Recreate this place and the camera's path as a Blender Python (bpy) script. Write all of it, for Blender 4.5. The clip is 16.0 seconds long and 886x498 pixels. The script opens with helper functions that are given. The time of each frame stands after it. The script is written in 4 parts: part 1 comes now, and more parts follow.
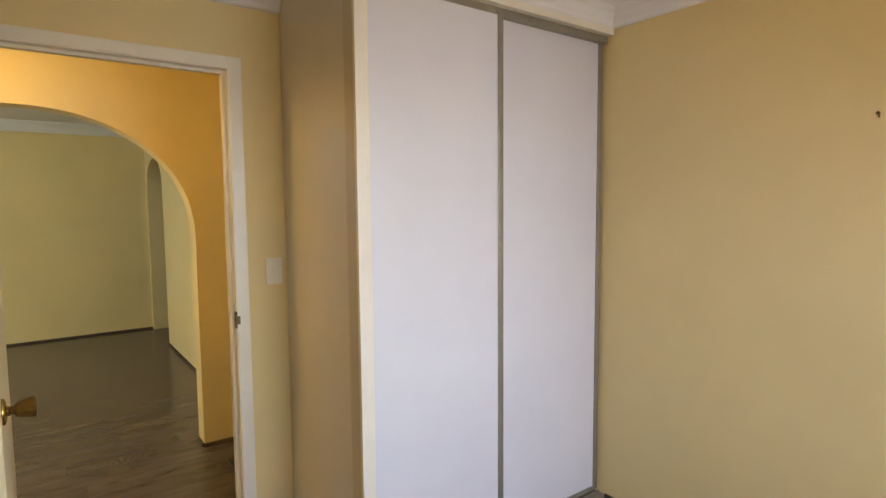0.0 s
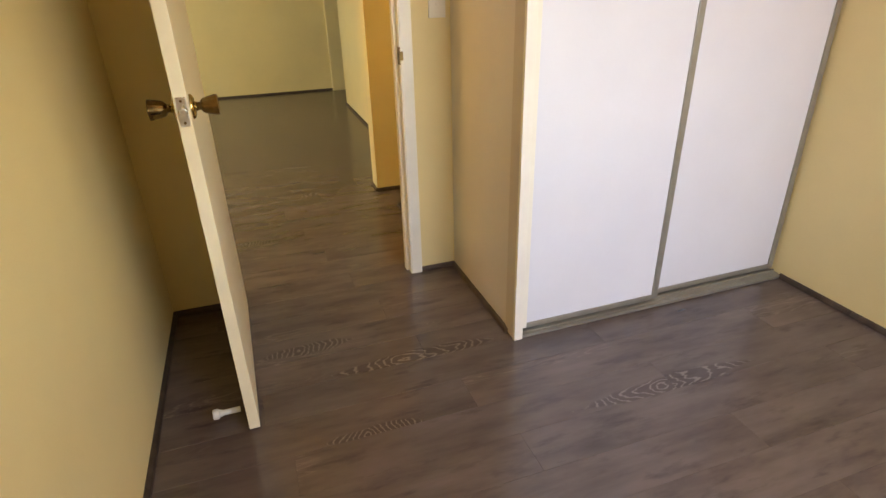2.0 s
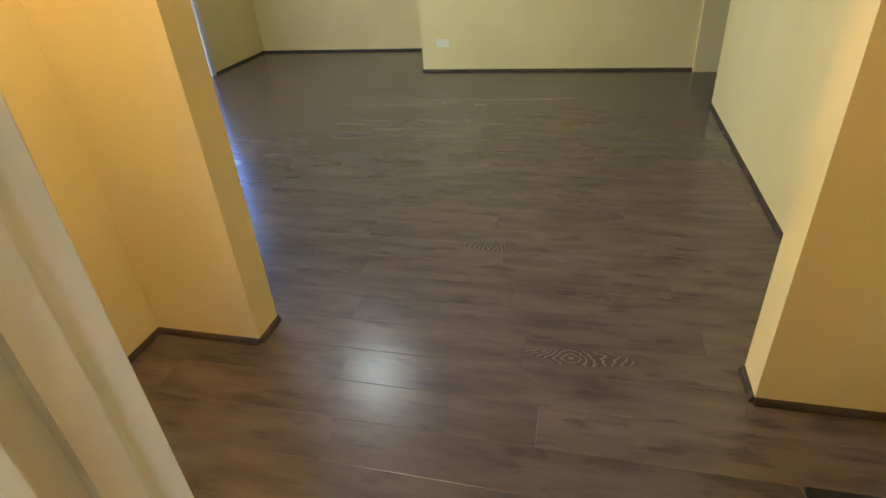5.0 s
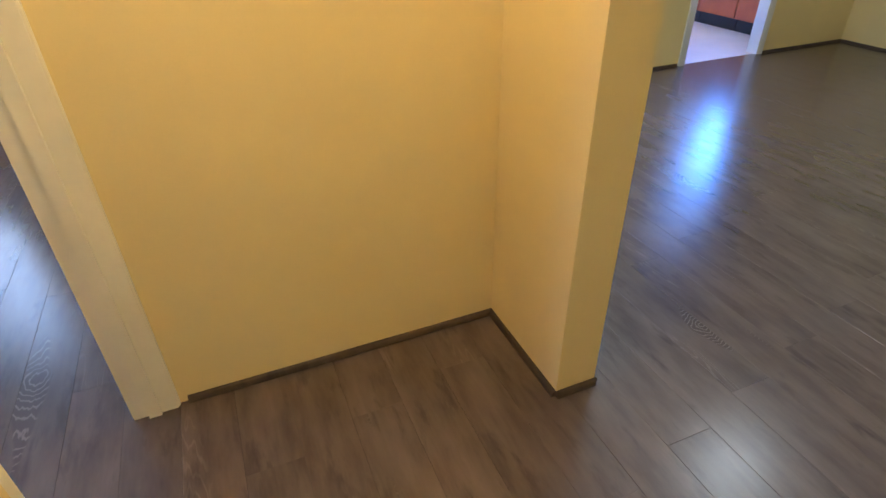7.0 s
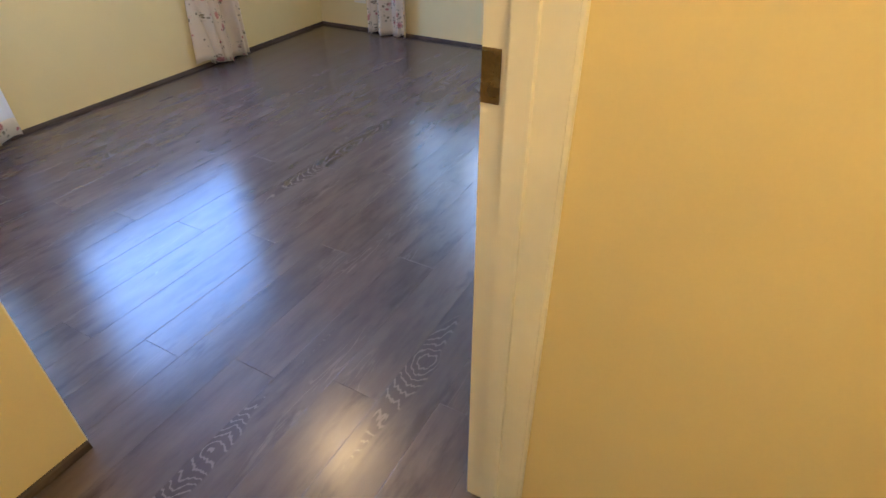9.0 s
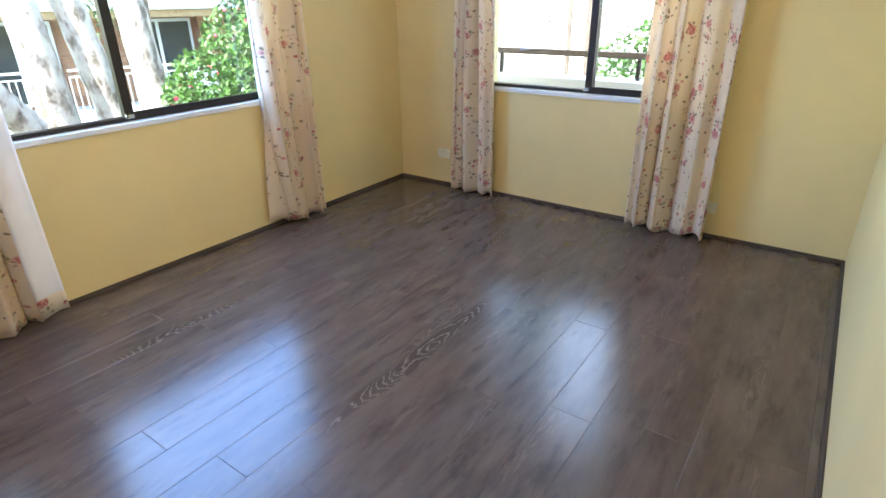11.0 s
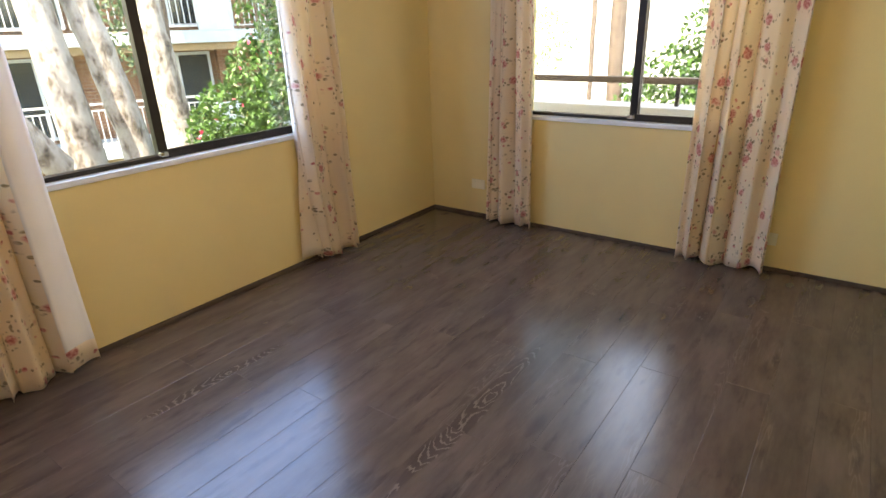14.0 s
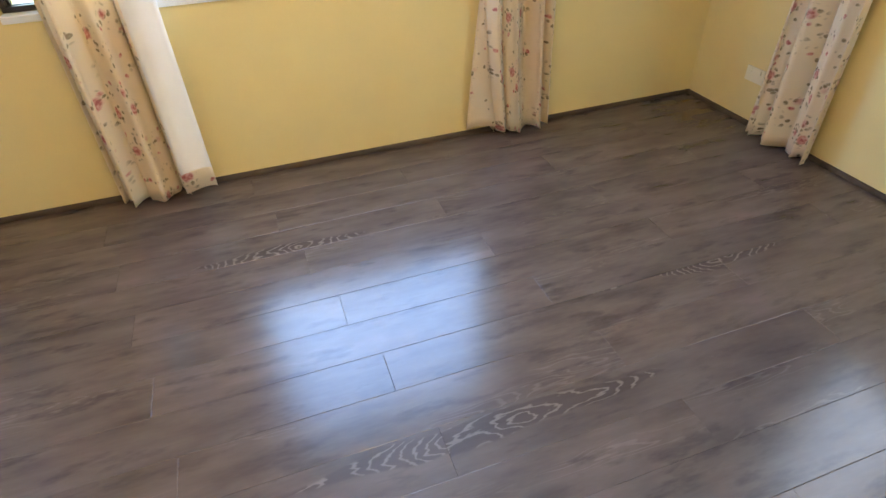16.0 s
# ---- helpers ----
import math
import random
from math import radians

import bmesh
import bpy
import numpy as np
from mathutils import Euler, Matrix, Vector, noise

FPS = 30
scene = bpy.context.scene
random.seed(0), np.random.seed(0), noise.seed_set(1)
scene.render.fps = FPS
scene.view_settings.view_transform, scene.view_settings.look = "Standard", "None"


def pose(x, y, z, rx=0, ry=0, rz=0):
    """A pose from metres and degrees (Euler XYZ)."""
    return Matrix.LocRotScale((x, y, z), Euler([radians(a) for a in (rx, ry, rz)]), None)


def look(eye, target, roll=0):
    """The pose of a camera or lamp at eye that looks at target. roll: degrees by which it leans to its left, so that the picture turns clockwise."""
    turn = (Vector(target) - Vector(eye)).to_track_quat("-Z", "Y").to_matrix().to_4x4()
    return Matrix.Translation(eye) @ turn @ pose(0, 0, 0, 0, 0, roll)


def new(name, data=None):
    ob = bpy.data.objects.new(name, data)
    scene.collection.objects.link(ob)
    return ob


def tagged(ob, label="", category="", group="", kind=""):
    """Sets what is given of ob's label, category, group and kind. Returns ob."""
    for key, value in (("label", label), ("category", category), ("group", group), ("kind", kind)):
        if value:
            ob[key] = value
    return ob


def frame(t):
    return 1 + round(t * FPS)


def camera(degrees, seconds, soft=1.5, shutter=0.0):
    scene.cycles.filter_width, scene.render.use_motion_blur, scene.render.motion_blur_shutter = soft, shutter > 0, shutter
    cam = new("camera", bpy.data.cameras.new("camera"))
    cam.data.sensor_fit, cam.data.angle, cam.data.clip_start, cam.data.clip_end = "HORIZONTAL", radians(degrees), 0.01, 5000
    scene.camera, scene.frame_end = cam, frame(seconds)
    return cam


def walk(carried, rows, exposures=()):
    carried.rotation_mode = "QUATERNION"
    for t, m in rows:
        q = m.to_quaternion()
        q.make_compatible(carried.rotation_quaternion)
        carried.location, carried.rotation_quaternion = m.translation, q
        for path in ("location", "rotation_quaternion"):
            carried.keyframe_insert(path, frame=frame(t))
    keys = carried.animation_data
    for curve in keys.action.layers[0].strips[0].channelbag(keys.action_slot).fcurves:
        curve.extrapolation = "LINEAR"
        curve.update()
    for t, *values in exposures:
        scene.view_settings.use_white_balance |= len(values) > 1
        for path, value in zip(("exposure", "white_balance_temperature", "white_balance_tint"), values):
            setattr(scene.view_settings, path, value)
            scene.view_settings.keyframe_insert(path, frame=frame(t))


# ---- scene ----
cam = camera(77.1, 16.0)
PATH = [
    (0, (0.404, -2.389, 1.489), (1.584, -0.782, 1.329), -0.5),
    (0.5, (0.413, -2.376, 1.448), (1.509, -0.738, 1.109), -0.2),
    (1, (0.426, -2.389, 1.406), (1.392, -0.723, 0.867), -0.4),
    (1.5, (0.436, -2.397, 1.356), (1.231, -0.712, 0.628), -0.8),
    (2, (0.459, -2.321, 1.3), (1.03, -0.62, 0.418), -1.5),
    (2.5, (0.478, -2.062, 1.263), (0.806, -0.352, 0.278), -2.3),
    (3, (0.519, -1.748, 1.232), (0.618, -0.045, 0.189), -3.1),
    (3.5, (0.608, -1.357, 1.26), (0.494, 0.325, 0.184), -3.5),
    (4, (0.626, -0.898, 1.253), (0.429, 0.775, 0.176), -3.6),
    (4.2, (0.629, -0.733, 1.262), (0.401, 0.931, 0.178), -3.5),
    (6.3, (0.583, 0.374, 1.410), (-0.621, 1.707, 0.534), -1.9),
    (6.5, (0.561, 0.411, 1.398), (-0.771, 1.584, 0.475), -1.3),
    (7, (0.481, 0.428, 1.33), (-1.071, 1.062, 0.228), -1.0),
    (7.5, (0.319, 0.413, 1.275), (-1.281, 0.495, 0.072), -1.8),
    (8.1, (0.107, 0.38, 1.324), (-1.402, 0.0, 0.068), -1.5),
    (8.4, (-0.003, 0.36, 1.268), (-1.464, -0.206, 0.024), -1.9),
    (8.7, (-0.121, 0.345, 1.269), (-1.531, -0.359, 0.037), -1.4),
    (10.8, (-0.669, -0.186, 1.352), (-2.111, -1.252, 0.467), -1.0),
    (11, (-0.707, -0.214, 1.351), (-2.195, -1.268, 0.53), -0.7),
    (11.5, (-0.73, -0.326, 1.384), (-2.334, -1.323, 0.726), -0.5),
    (12, (-0.707, -0.365, 1.445), (-2.394, -1.305, 0.924), -0.6),
    (12.5, (-0.673, -0.38, 1.477), (-2.403, -1.283, 1.039), -0.7),
    (13, (-0.672, -0.384, 1.484), (-2.389, -1.305, 1.033), -1.1),
    (13.5, (-0.677, -0.412, 1.429), (-2.321, -1.407, 0.875), -1.5),
    (14, (-0.754, -0.459, 1.356), (-2.246, -1.567, 0.616), -1.9),
    (14.5, (-0.95, -0.531, 1.3), (-2.22, -1.769, 0.374), -2.3),
    (15, (-1.166, -0.585, 1.289), (-2.198, -1.933, 0.231), -2.3),
    (15.5, (-1.534, -0.61, 1.287), (-2.289, -2.073, 0.151), -3.8),
    (16, (-1.827, -0.592, 1.332), (-2.32, -2.088, 0.1), -2.1),
]
walk(cam, [(t, look(eye, target, roll)) for t, eye, target, roll in PATH], [
    (0, 4.1, 8000, 7), (1.0, 4.35, 7600, 7), (2.0, 4.5, 9000, 9), (2.8, 4.55, 10200, 8), (3.5, 4.55, 14000, 3), (4.2, 4.7, 7600, 2), (6.3, 4.42, 5900, 9),
    (7.0, 4.6, 6000, 11), (7.5, 4.7, 6100, 10), (8.1, 4.65, 5500, 7), (8.7, 4.7, 5900, 11), (10.8, 4.8, 7000, 5), (11.5, 4.5, 6900, 5), (12.0, 4.15, 7400, 9), (13.4, 3.97, 8400, 11), (14.5, 4.65, 9600, 13), (16, 5.0, 8400, 5)])

# ---- world and light ----
SUN_EL, SUN_AZ = 60.0, 84.0      # height, and degrees east of the +y axis
world = bpy.data.worlds.new("sky")
scene.world = world
world.use_nodes = True
wt = world.node_tree
wt.nodes.clear()
sky = wt.nodes.new("ShaderNodeTexSky")
sky.sky_type = "NISHITA"
sky.sun_disc = False
sky.sun_elevation, sky.sun_rotation = radians(SUN_EL), radians(SUN_AZ)
wbg = wt.nodes.new("ShaderNodeBackground")
wbg.inputs[1].default_value = 0.08
wout = wt.nodes.new("ShaderNodeOutputWorld")
wt.links.new(sky.outputs[0], wbg.inputs[0])
wt.links.new(wbg.outputs[0], wout.inputs[0])


def lamp(name, kind, m, energy, color, size=0.1, size_y=None):
    d = bpy.data.lights.new(name, kind)
    d.energy, d.color = energy, color
    if kind == "AREA":
        d.shape, d.size, d.size_y = "RECTANGLE", size, size_y or size
    elif kind == "SUN":
        d.angle = radians(size)
    else:
        d.shadow_soft_size = size
    ob = new(name, d)
    ob.matrix_world = m
    return ob


se, sa = radians(SUN_EL), radians(SUN_AZ)
sun_dir = Vector((math.sin(sa) * math.cos(se), math.cos(sa) * math.cos(se), math.sin(se)))
lamp("sun", "SUN", look(sun_dir * 40, (0, 0, 0)), 1.6, (1.0, 0.95, 0.87), 0.5)
RE_X = 2.662
# daylight of the windows that lie behind the walk
lamp("bedroom_window_light", "AREA", look((RE_X - 0.02, -2.45, 1.45), (0.2, -1.0, 0.9)), 0.20, (1.0, 0.60, 0.24), 0.9, 1.2)
south_light = lamp("bedroom_south_window_light", "AREA", look((1.65, -3.07, 1.45), (1.75, -0.7, 0.35)), 1.35, (0.48, 0.60, 1.0), 1.2, 1.2)
south_light.data.spread = radians(115)
lamp("kitchen_window_light", "AREA", look((-4.05, 6.13, 1.55), (-4.05, 3.0, 0.6)), 4.8, (0.09, 0.29, 1.0), 1.1, 0.95)
# unseen west window, added to brighten the living room
lamp("living_unseen_window_light", "AREA", look((-3.18, 2.35, 1.45), (0.0, 2.75, 1.2)), 2.4, (0.78, 0.90, 1.0), 1.5, 1.2)
# lamps inside bedroom two's windows stand in for sky light and its reflection
lamp("bedroom_two_window_light", "AREA", look((-2.25, -3.104, 1.46), (-2.25, -1.0, 1.45)), 2.4, (0.23, 0.44, 1.0), 1.3, 1.24)
lamp("bedroom_two_west_light", "AREA", look((-4.218, -1.42, 1.44), (-2.2, -1.42, 1.43)), 0.42, (0.46, 0.62, 1.0), 0.46, 1.2)
# ceiling lamps
lamp("hall_bulb", "POINT", pose(-0.38, 0.66, 2.27), 1.55, (1.0, 0.74, 0.39), 0.18)
lamp("living_bulb", "POINT", pose(-1.05, 3.3, 2.27), 0.7, (0.85, 0.95, 1.0), 0.22)
# unseen kitchen lamp, added to warm the floor and cabinets there
lamp("kitchen_unseen_bulb", "POINT", pose(-4.4, 4.6, 2.27), 1.1, (1.0, 0.84, 0.66), 0.18)
lamp("bedroom_two_bulb", "POINT", pose(-1.98, -1.5, 2.27), 0.95, (1.0, 0.66, 0.30), 0.16)
lamp("bedroom_one_bulb", "POINT", pose(1.25, -2.2, 2.27), 0.52, (1.0, 0.56, 0.22), 0.28)

# ---- materials ----
def mat(name):
    m = bpy.data.materials.new(name)
    m.use_nodes = True
    nt = m.node_tree
    return m, nt, nt.nodes["Principled BSDF"]


def node(nt, kind, **sets):
    n = nt.nodes.new("ShaderNode" + kind)
    for k, v in sets.items():
        if k.startswith("i_"):
            n.inputs[int(k[2:])].default_value = v
        else:
            setattr(n, k, v)
    return n


def ramp(nt, fac, stops):
    r = nt.nodes.new("ShaderNodeValToRGB")
    els = r.color_ramp.elements
    while len(els) < len(stops):
        els.new(0.5)
    for e, (p, c) in zip(els, stops):
        e.position = p
        e.color = (*c, 1) if len(c) == 3 else c
    nt.links.new(fac, r.inputs[0])
    return r.outputs[0]


def mix(nt, fac, a, b, mode="MIX"):
    n = nt.nodes.new("ShaderNodeMix")
    n.data_type, n.blend_type = "RGBA", mode
    for sock, v in ((n.inputs[0], fac), (n.inputs[6], a), (n.inputs[7], b)):
        if isinstance(v, (int, float)):
            sock.default_value = v
        elif isinstance(v, tuple):
            sock.default_value = (*v, 1)
        else:
            nt.links.new(v, sock)
    return n.outputs[2]


def coords(nt, scale=(1, 1, 1), kind="Object", shift=None):
    tc = nt.nodes.new("ShaderNodeTexCoord")
    mp = nt.nodes.new("ShaderNodeMapping")
    mp.inputs["Scale"].default_value = scale
    nt.links.new(tc.outputs[kind], mp.inputs[0])
    if shift:
        nt.links.new(shift, mp.inputs["Location"])
    return mp.outputs[0]


def noise_tex(nt, vec, scale, detail=4, rough=0.55):
    n = nt.nodes.new("ShaderNodeTexNoise")
    n.inputs["Scale"].default_value, n.inputs["Detail"].default_value, n.inputs["Roughness"].default_value = scale, detail, rough
    nt.links.new(vec, n.inputs["Vector"])
    return n.outputs["Fac"]


def bump(nt, bsdf, height, strength, dist):
    b = nt.nodes.new("ShaderNodeBump")
    b.inputs["Strength"].default_value, b.inputs["Distance"].default_value = strength, dist
    nt.links.new(height, b.inputs["Height"])
    nt.links.new(b.outputs[0], bsdf.inputs["Normal"])


def plain(name, color, rough=0.5, metal=0.0, var=0.12, scale=6.0, grain=120.0, relief=0.15, depth=0.001, coat=0.0):
    """A surface with wear at two scales and a fine relief."""
    m, nt, b = mat(name)
    v = coords(nt)
    f1, f2 = noise_tex(nt, v, scale), noise_tex(nt, v, grain, 3)
    dark = tuple(c * (1 - var) for c in color)
    lite = tuple(min(1, c * (1 + var * 0.5)) for c in color)
    c1 = ramp(nt, f1, [(0.3, dark), (0.7, lite)])
    c2 = mix(nt, 0.12, c1, ramp(nt, f2, [(0.35, dark), (0.65, lite)]))
    nt.links.new(c2, b.inputs["Base Color"])
    nt.links.new(ramp(nt, f1, [(0.2, (rough * 0.85,) * 3), (0.8, (min(1, rough * 1.15),) * 3)]), b.inputs["Roughness"])
    b.inputs["Metallic"].default_value = metal
    b.inputs["Coat Weight"].default_value = coat
    bump(nt, b, f2, relief, depth)
    return m


M_WALL = plain("cream_wall_paint", (0.80, 0.645, 0.315), 0.62, var=0.07, scale=1.6, grain=170, relief=0.25, depth=0.0012)
M_CEIL = plain("white_ceiling_paint", (0.83, 0.82, 0.79), 0.8, var=0.05, scale=2, grain=150)
M_TRIM = plain("cream_gloss_paint", (0.82, 0.77, 0.63), 0.34, var=0.08, scale=5, grain=60, relief=0.1)
M_DOOR = plain("cream_door_paint", (0.80, 0.70, 0.47), 0.36, var=0.06, scale=2.2, grain=70, relief=0.12)
M_WHITE = plain("white_laminate", (0.71, 0.705, 0.71), 0.42, var=0.04, scale=3, grain=90, relief=0.06)
M_PANEL = plain("beige_laminate", (0.66, 0.60, 0.50), 0.32, var=0.06, scale=3, grain=80, relief=0.06)
M_POST = plain("darker_beige_laminate", (0.57, 0.49, 0.38), 0.35, var=0.08, scale=4, grain=80, relief=0.06)
M_TRACK = plain("grey_anodised_track", (0.33, 0.31, 0.25), 0.38, 0.5, var=0.15, scale=12)
M_BRASS = plain("worn_brass", (0.52, 0.37, 0.13), 0.22, 1.0, var=0.3, scale=25, grain=200, relief=0.1)
M_BRASS_D = plain("dark_aged_brass", (0.20, 0.13, 0.05), 0.28, 1.0, var=0.4, scale=25, grain=200, relief=0.1)
M_STEEL = plain("dull_steel", (0.70, 0.68, 0.62), 0.28, 1.0, var=0.2, scale=30)
M_PLASTIC = plain("cream_white_plastic", (0.80, 0.75, 0.60), 0.35, var=0.04)
M_BLACK = plain("dark_bronze_aluminium", (0.030, 0.024, 0.020), 0.35, 0.3, var=0.3, scale=14)
M_SILL = plain("white_sill_paint", (0.80, 0.82, 0.84), 0.35, var=0.08, scale=8)
M_MAT = plain("dark_coir", (0.018, 0.014, 0.011), 0.95, var=0.4, scale=30, grain=500, relief=0.9, depth=0.004)
M_RUBBER = plain("white_rubber", (0.72, 0.70, 0.62), 0.6, var=0.1)
M_LINING = plain("white_curtain_lining", (0.85, 0.83, 0.80), 0.8, var=0.05)
M_PELMET = plain("brown_pelmet_timber", (0.30, 0.21, 0.12), 0.5, var=0.25, scale=9)
M_REDWOOD = plain("red_brown_cabinet", (0.45, 0.10, 0.03), 0.3, var=0.2, scale=5, grain=50)
M_KICK = plain("dark_kickboard", (0.02, 0.016, 0.015), 0.5, var=0.2)
M_BENCH = plain("white_benchtop", (0.80, 0.80, 0.80), 0.25, var=0.05)
M_TILE = plain("pinkish_floor_tile", (0.68, 0.58, 0.56), 0.35, var=0.1, scale=5)
M_RENDER = plain("white_painted_render", (0.62, 0.62, 0.61), 0.8, var=0.12, scale=1.5, grain=40)
# white render again, darkened and blued in the colour for balconies in shade
M_RENDER_SHADED = plain("shade_tinted_white_render", (0.40, 0.47, 0.53), 0.8, var=0.12, scale=1.5, grain=40)
M_BRICK = plain("red_brick", (0.30, 0.125, 0.075), 0.9, var=0.3, scale=20, grain=90)
M_RAIL = plain("white_painted_steel", (0.50, 0.54, 0.58), 0.4, 0.2, var=0.1)
M_BROWNRAIL = plain("brown_painted_rail", (0.022, 0.016, 0.013), 0.5, 0.2, var=0.2)
M_DARKGLASS = plain("dark_window_glass", (0.03, 0.04, 0.045), 0.08, var=0.2)
# base colour paled to imitate outdoor glare on the far panes
M_PALEGLASS = plain("glare_paled_window_glass", (0.30, 0.34, 0.38), 0.12, var=0.15)
M_CONC = plain("grey_concrete", (0.34, 0.33, 0.31), 0.9, var=0.2, scale=2, grain=60)
M_GRASS = plain("garden_ground", (0.07, 0.085, 0.035), 0.95, var=0.4, scale=3, grain=60)


def bark():
    m, nt, b = mat("pale_paper_bark")
    v = coords(nt, (1, 1, 0.55))
    f1, f2 = noise_tex(nt, v, 9, 6, 0.7), noise_tex(nt, v, 22, 5, 0.7)
    c = ramp(nt, f1, [(0.36, (0.06, 0.045, 0.036)), (0.44, (0.30, 0.26, 0.235)), (0.52, (0.56, 0.53, 0.50))])
    c = mix(nt, 0.35, c, ramp(nt, f2, [(0.38, (0.10, 0.07, 0.06)), (0.6, (0.36, 0.33, 0.30))]))
    nt.links.new(c, b.inputs["Base Color"])
    b.inputs["Roughness"].default_value = 0.9
    bump(nt, b, f2, 0.8, 0.03)
    return m


def leaf_mat(name, a, c):
    m, nt, b = mat(name)
    g = nt.nodes.new("ShaderNodeNewGeometry")
    col = ramp(nt, g.outputs["Random Per Island"], [(0.0, a), (0.55, c), (1.0, tuple(min(1, x * 1.7) for x in c))])
    nt.links.new(col, b.inputs["Base Color"])
    b.inputs["Roughness"].default_value = 0.45
    b.inputs["Transmission Weight"].default_value = 0.0
    tr = nt.nodes.new("ShaderNodeBsdfTranslucent")
    nt.links.new(col, tr.inputs[0])
    ms = nt.nodes.new("ShaderNodeMixShader")
    ms.inputs[0].default_value = 0.35
    nt.links.new(b.outputs[0], ms.inputs[1])
    nt.links.new(tr.outputs[0], ms.inputs[2])
    nt.links.new(ms.outputs[0], nt.nodes["Material Output"].inputs[0])
    return m


M_BARK = bark()
M_BARK_D = plain("rough_brown_bark", (0.15, 0.115, 0.095), 0.95, var=0.5, scale=14, grain=40, relief=0.9, depth=0.02)
M_LEAF = leaf_mat("glossy_shrub_leaf", (0.018, 0.05, 0.012), (0.055, 0.125, 0.028))
M_LEAF2 = leaf_mat("fine_grey_green_leaf", (0.05, 0.09, 0.05), (0.12, 0.17, 0.09))
M_LEAF3 = leaf_mat("pale_green_leaf", (0.07, 0.12, 0.045), (0.12, 0.19, 0.07))
M_PETAL = leaf_mat("pink_petal", (0.45, 0.03, 0.08), (0.62, 0.06, 0.14))


def glass():
    m, nt, b = mat("window_glass")
    nt.nodes.remove(b)
    t = nt.nodes.new("ShaderNodeBsdfTransparent")
    t.inputs[0].default_value = (0.93, 0.96, 0.97, 1)
    g = nt.nodes.new("ShaderNodeBsdfGlossy")
    g.inputs["Roughness"].default_value = 0.02
    f = nt.nodes.new("ShaderNodeFresnel")
    f.inputs[0].default_value = 1.45
    s = nt.nodes.new("ShaderNodeMixShader")
    nt.links.new(f.outputs[0], s.inputs[0])
    nt.links.new(t.outputs[0], s.inputs[1])
    nt.links.new(g.outputs[0], s.inputs[2])
    nt.links.new(s.outputs[0], nt.nodes["Material Output"].inputs[0])
    return m


M_GLASS = glass()


def floral():
    """Cream curtain cloth with small rose sprigs, lets light through."""
    m, nt, b = mat("cream_floral_cloth")
    tc = nt.nodes.new("ShaderNodeTexCoord")
    uv = tc.outputs["UV"]
    w = nt.nodes.new("ShaderNodeTexNoise")
    w.inputs["Scale"].default_value = 28
    nt.links.new(uv, w.inputs["Vector"])
    wob = nt.nodes.new("ShaderNodeVectorMath")
    wob.operation = "MULTIPLY_ADD"
    nt.links.new(w.outputs["Color"], wob.inputs[0])
    wob.inputs[1].default_value = (0.022, 0.022, 0)
    nt.links.new(uv, wob.inputs[2])

    def spots(scale, lo, hi, seed):
        mp = nt.nodes.new("ShaderNodeMapping")
        mp.inputs["Location"].default_value = (seed, seed * 0.7, 0)
        nt.links.new(wob.outputs[0], mp.inputs[0])
        vo = nt.nodes.new("ShaderNodeTexVoronoi")
        vo.inputs["Scale"].default_value = scale
        vo.inputs["Randomness"].default_value = 0.8
        nt.links.new(mp.outputs[0], vo.inputs["Vector"])
        return ramp(nt, vo.outputs["Distance"], [(lo, (1, 1, 1)), (hi, (0, 0, 0))])

    fine = noise_tex(nt, uv, 75, 3)
    base = ramp(nt, noise_tex(nt, uv, 3, 3), [(0.3, (0.91, 0.775, 0.59)), (0.7, (0.94, 0.825, 0.65))])
    rose = ramp(nt, fine, [(0.38, (0.55, 0.16, 0.14)), (0.50, (0.72, 0.32, 0.27)), (0.64, (0.82, 0.52, 0.44))])
    leaf = ramp(nt, fine, [(0.35, (0.24, 0.19, 0.10)), (0.65, (0.52, 0.42, 0.27))])
    near = spots(10, 0.36, 0.50, 0.3)
    fl = nt.nodes.new("ShaderNodeMath")
    fl.operation = "MULTIPLY"
    nt.links.new(near, fl.inputs[0])
    nt.links.new(spots(44, 0.30, 0.44, 3.1), fl.inputs[1])
    c = mix(nt, fl.outputs[0], base, leaf)
    c = mix(nt, spots(22, 0.12, 0.20, 9.4), c, leaf)
    c = mix(nt, spots(10, 0.19, 0.29, 0.3), c, rose)
    c = mix(nt, spots(16, 0.11, 0.19, 5.7), c, rose)
    nt.links.new(c, b.inputs["Base Color"])
    b.inputs["Roughness"].default_value = 0.85
    b.inputs["Sheen Weight"].default_value = 0.2
    tr = nt.nodes.new("ShaderNodeBsdfTranslucent")
    nt.links.new(c, tr.inputs[0])
    s = nt.nodes.new("ShaderNodeMixShader")
    s.inputs[0].default_value = 0.40
    nt.links.new(b.outputs[0], s.inputs[1])
    nt.links.new(tr.outputs[0], s.inputs[2])
    nt.links.new(s.outputs[0], nt.nodes["Material Output"].inputs[0])
    return m


M_FLORAL = floral()


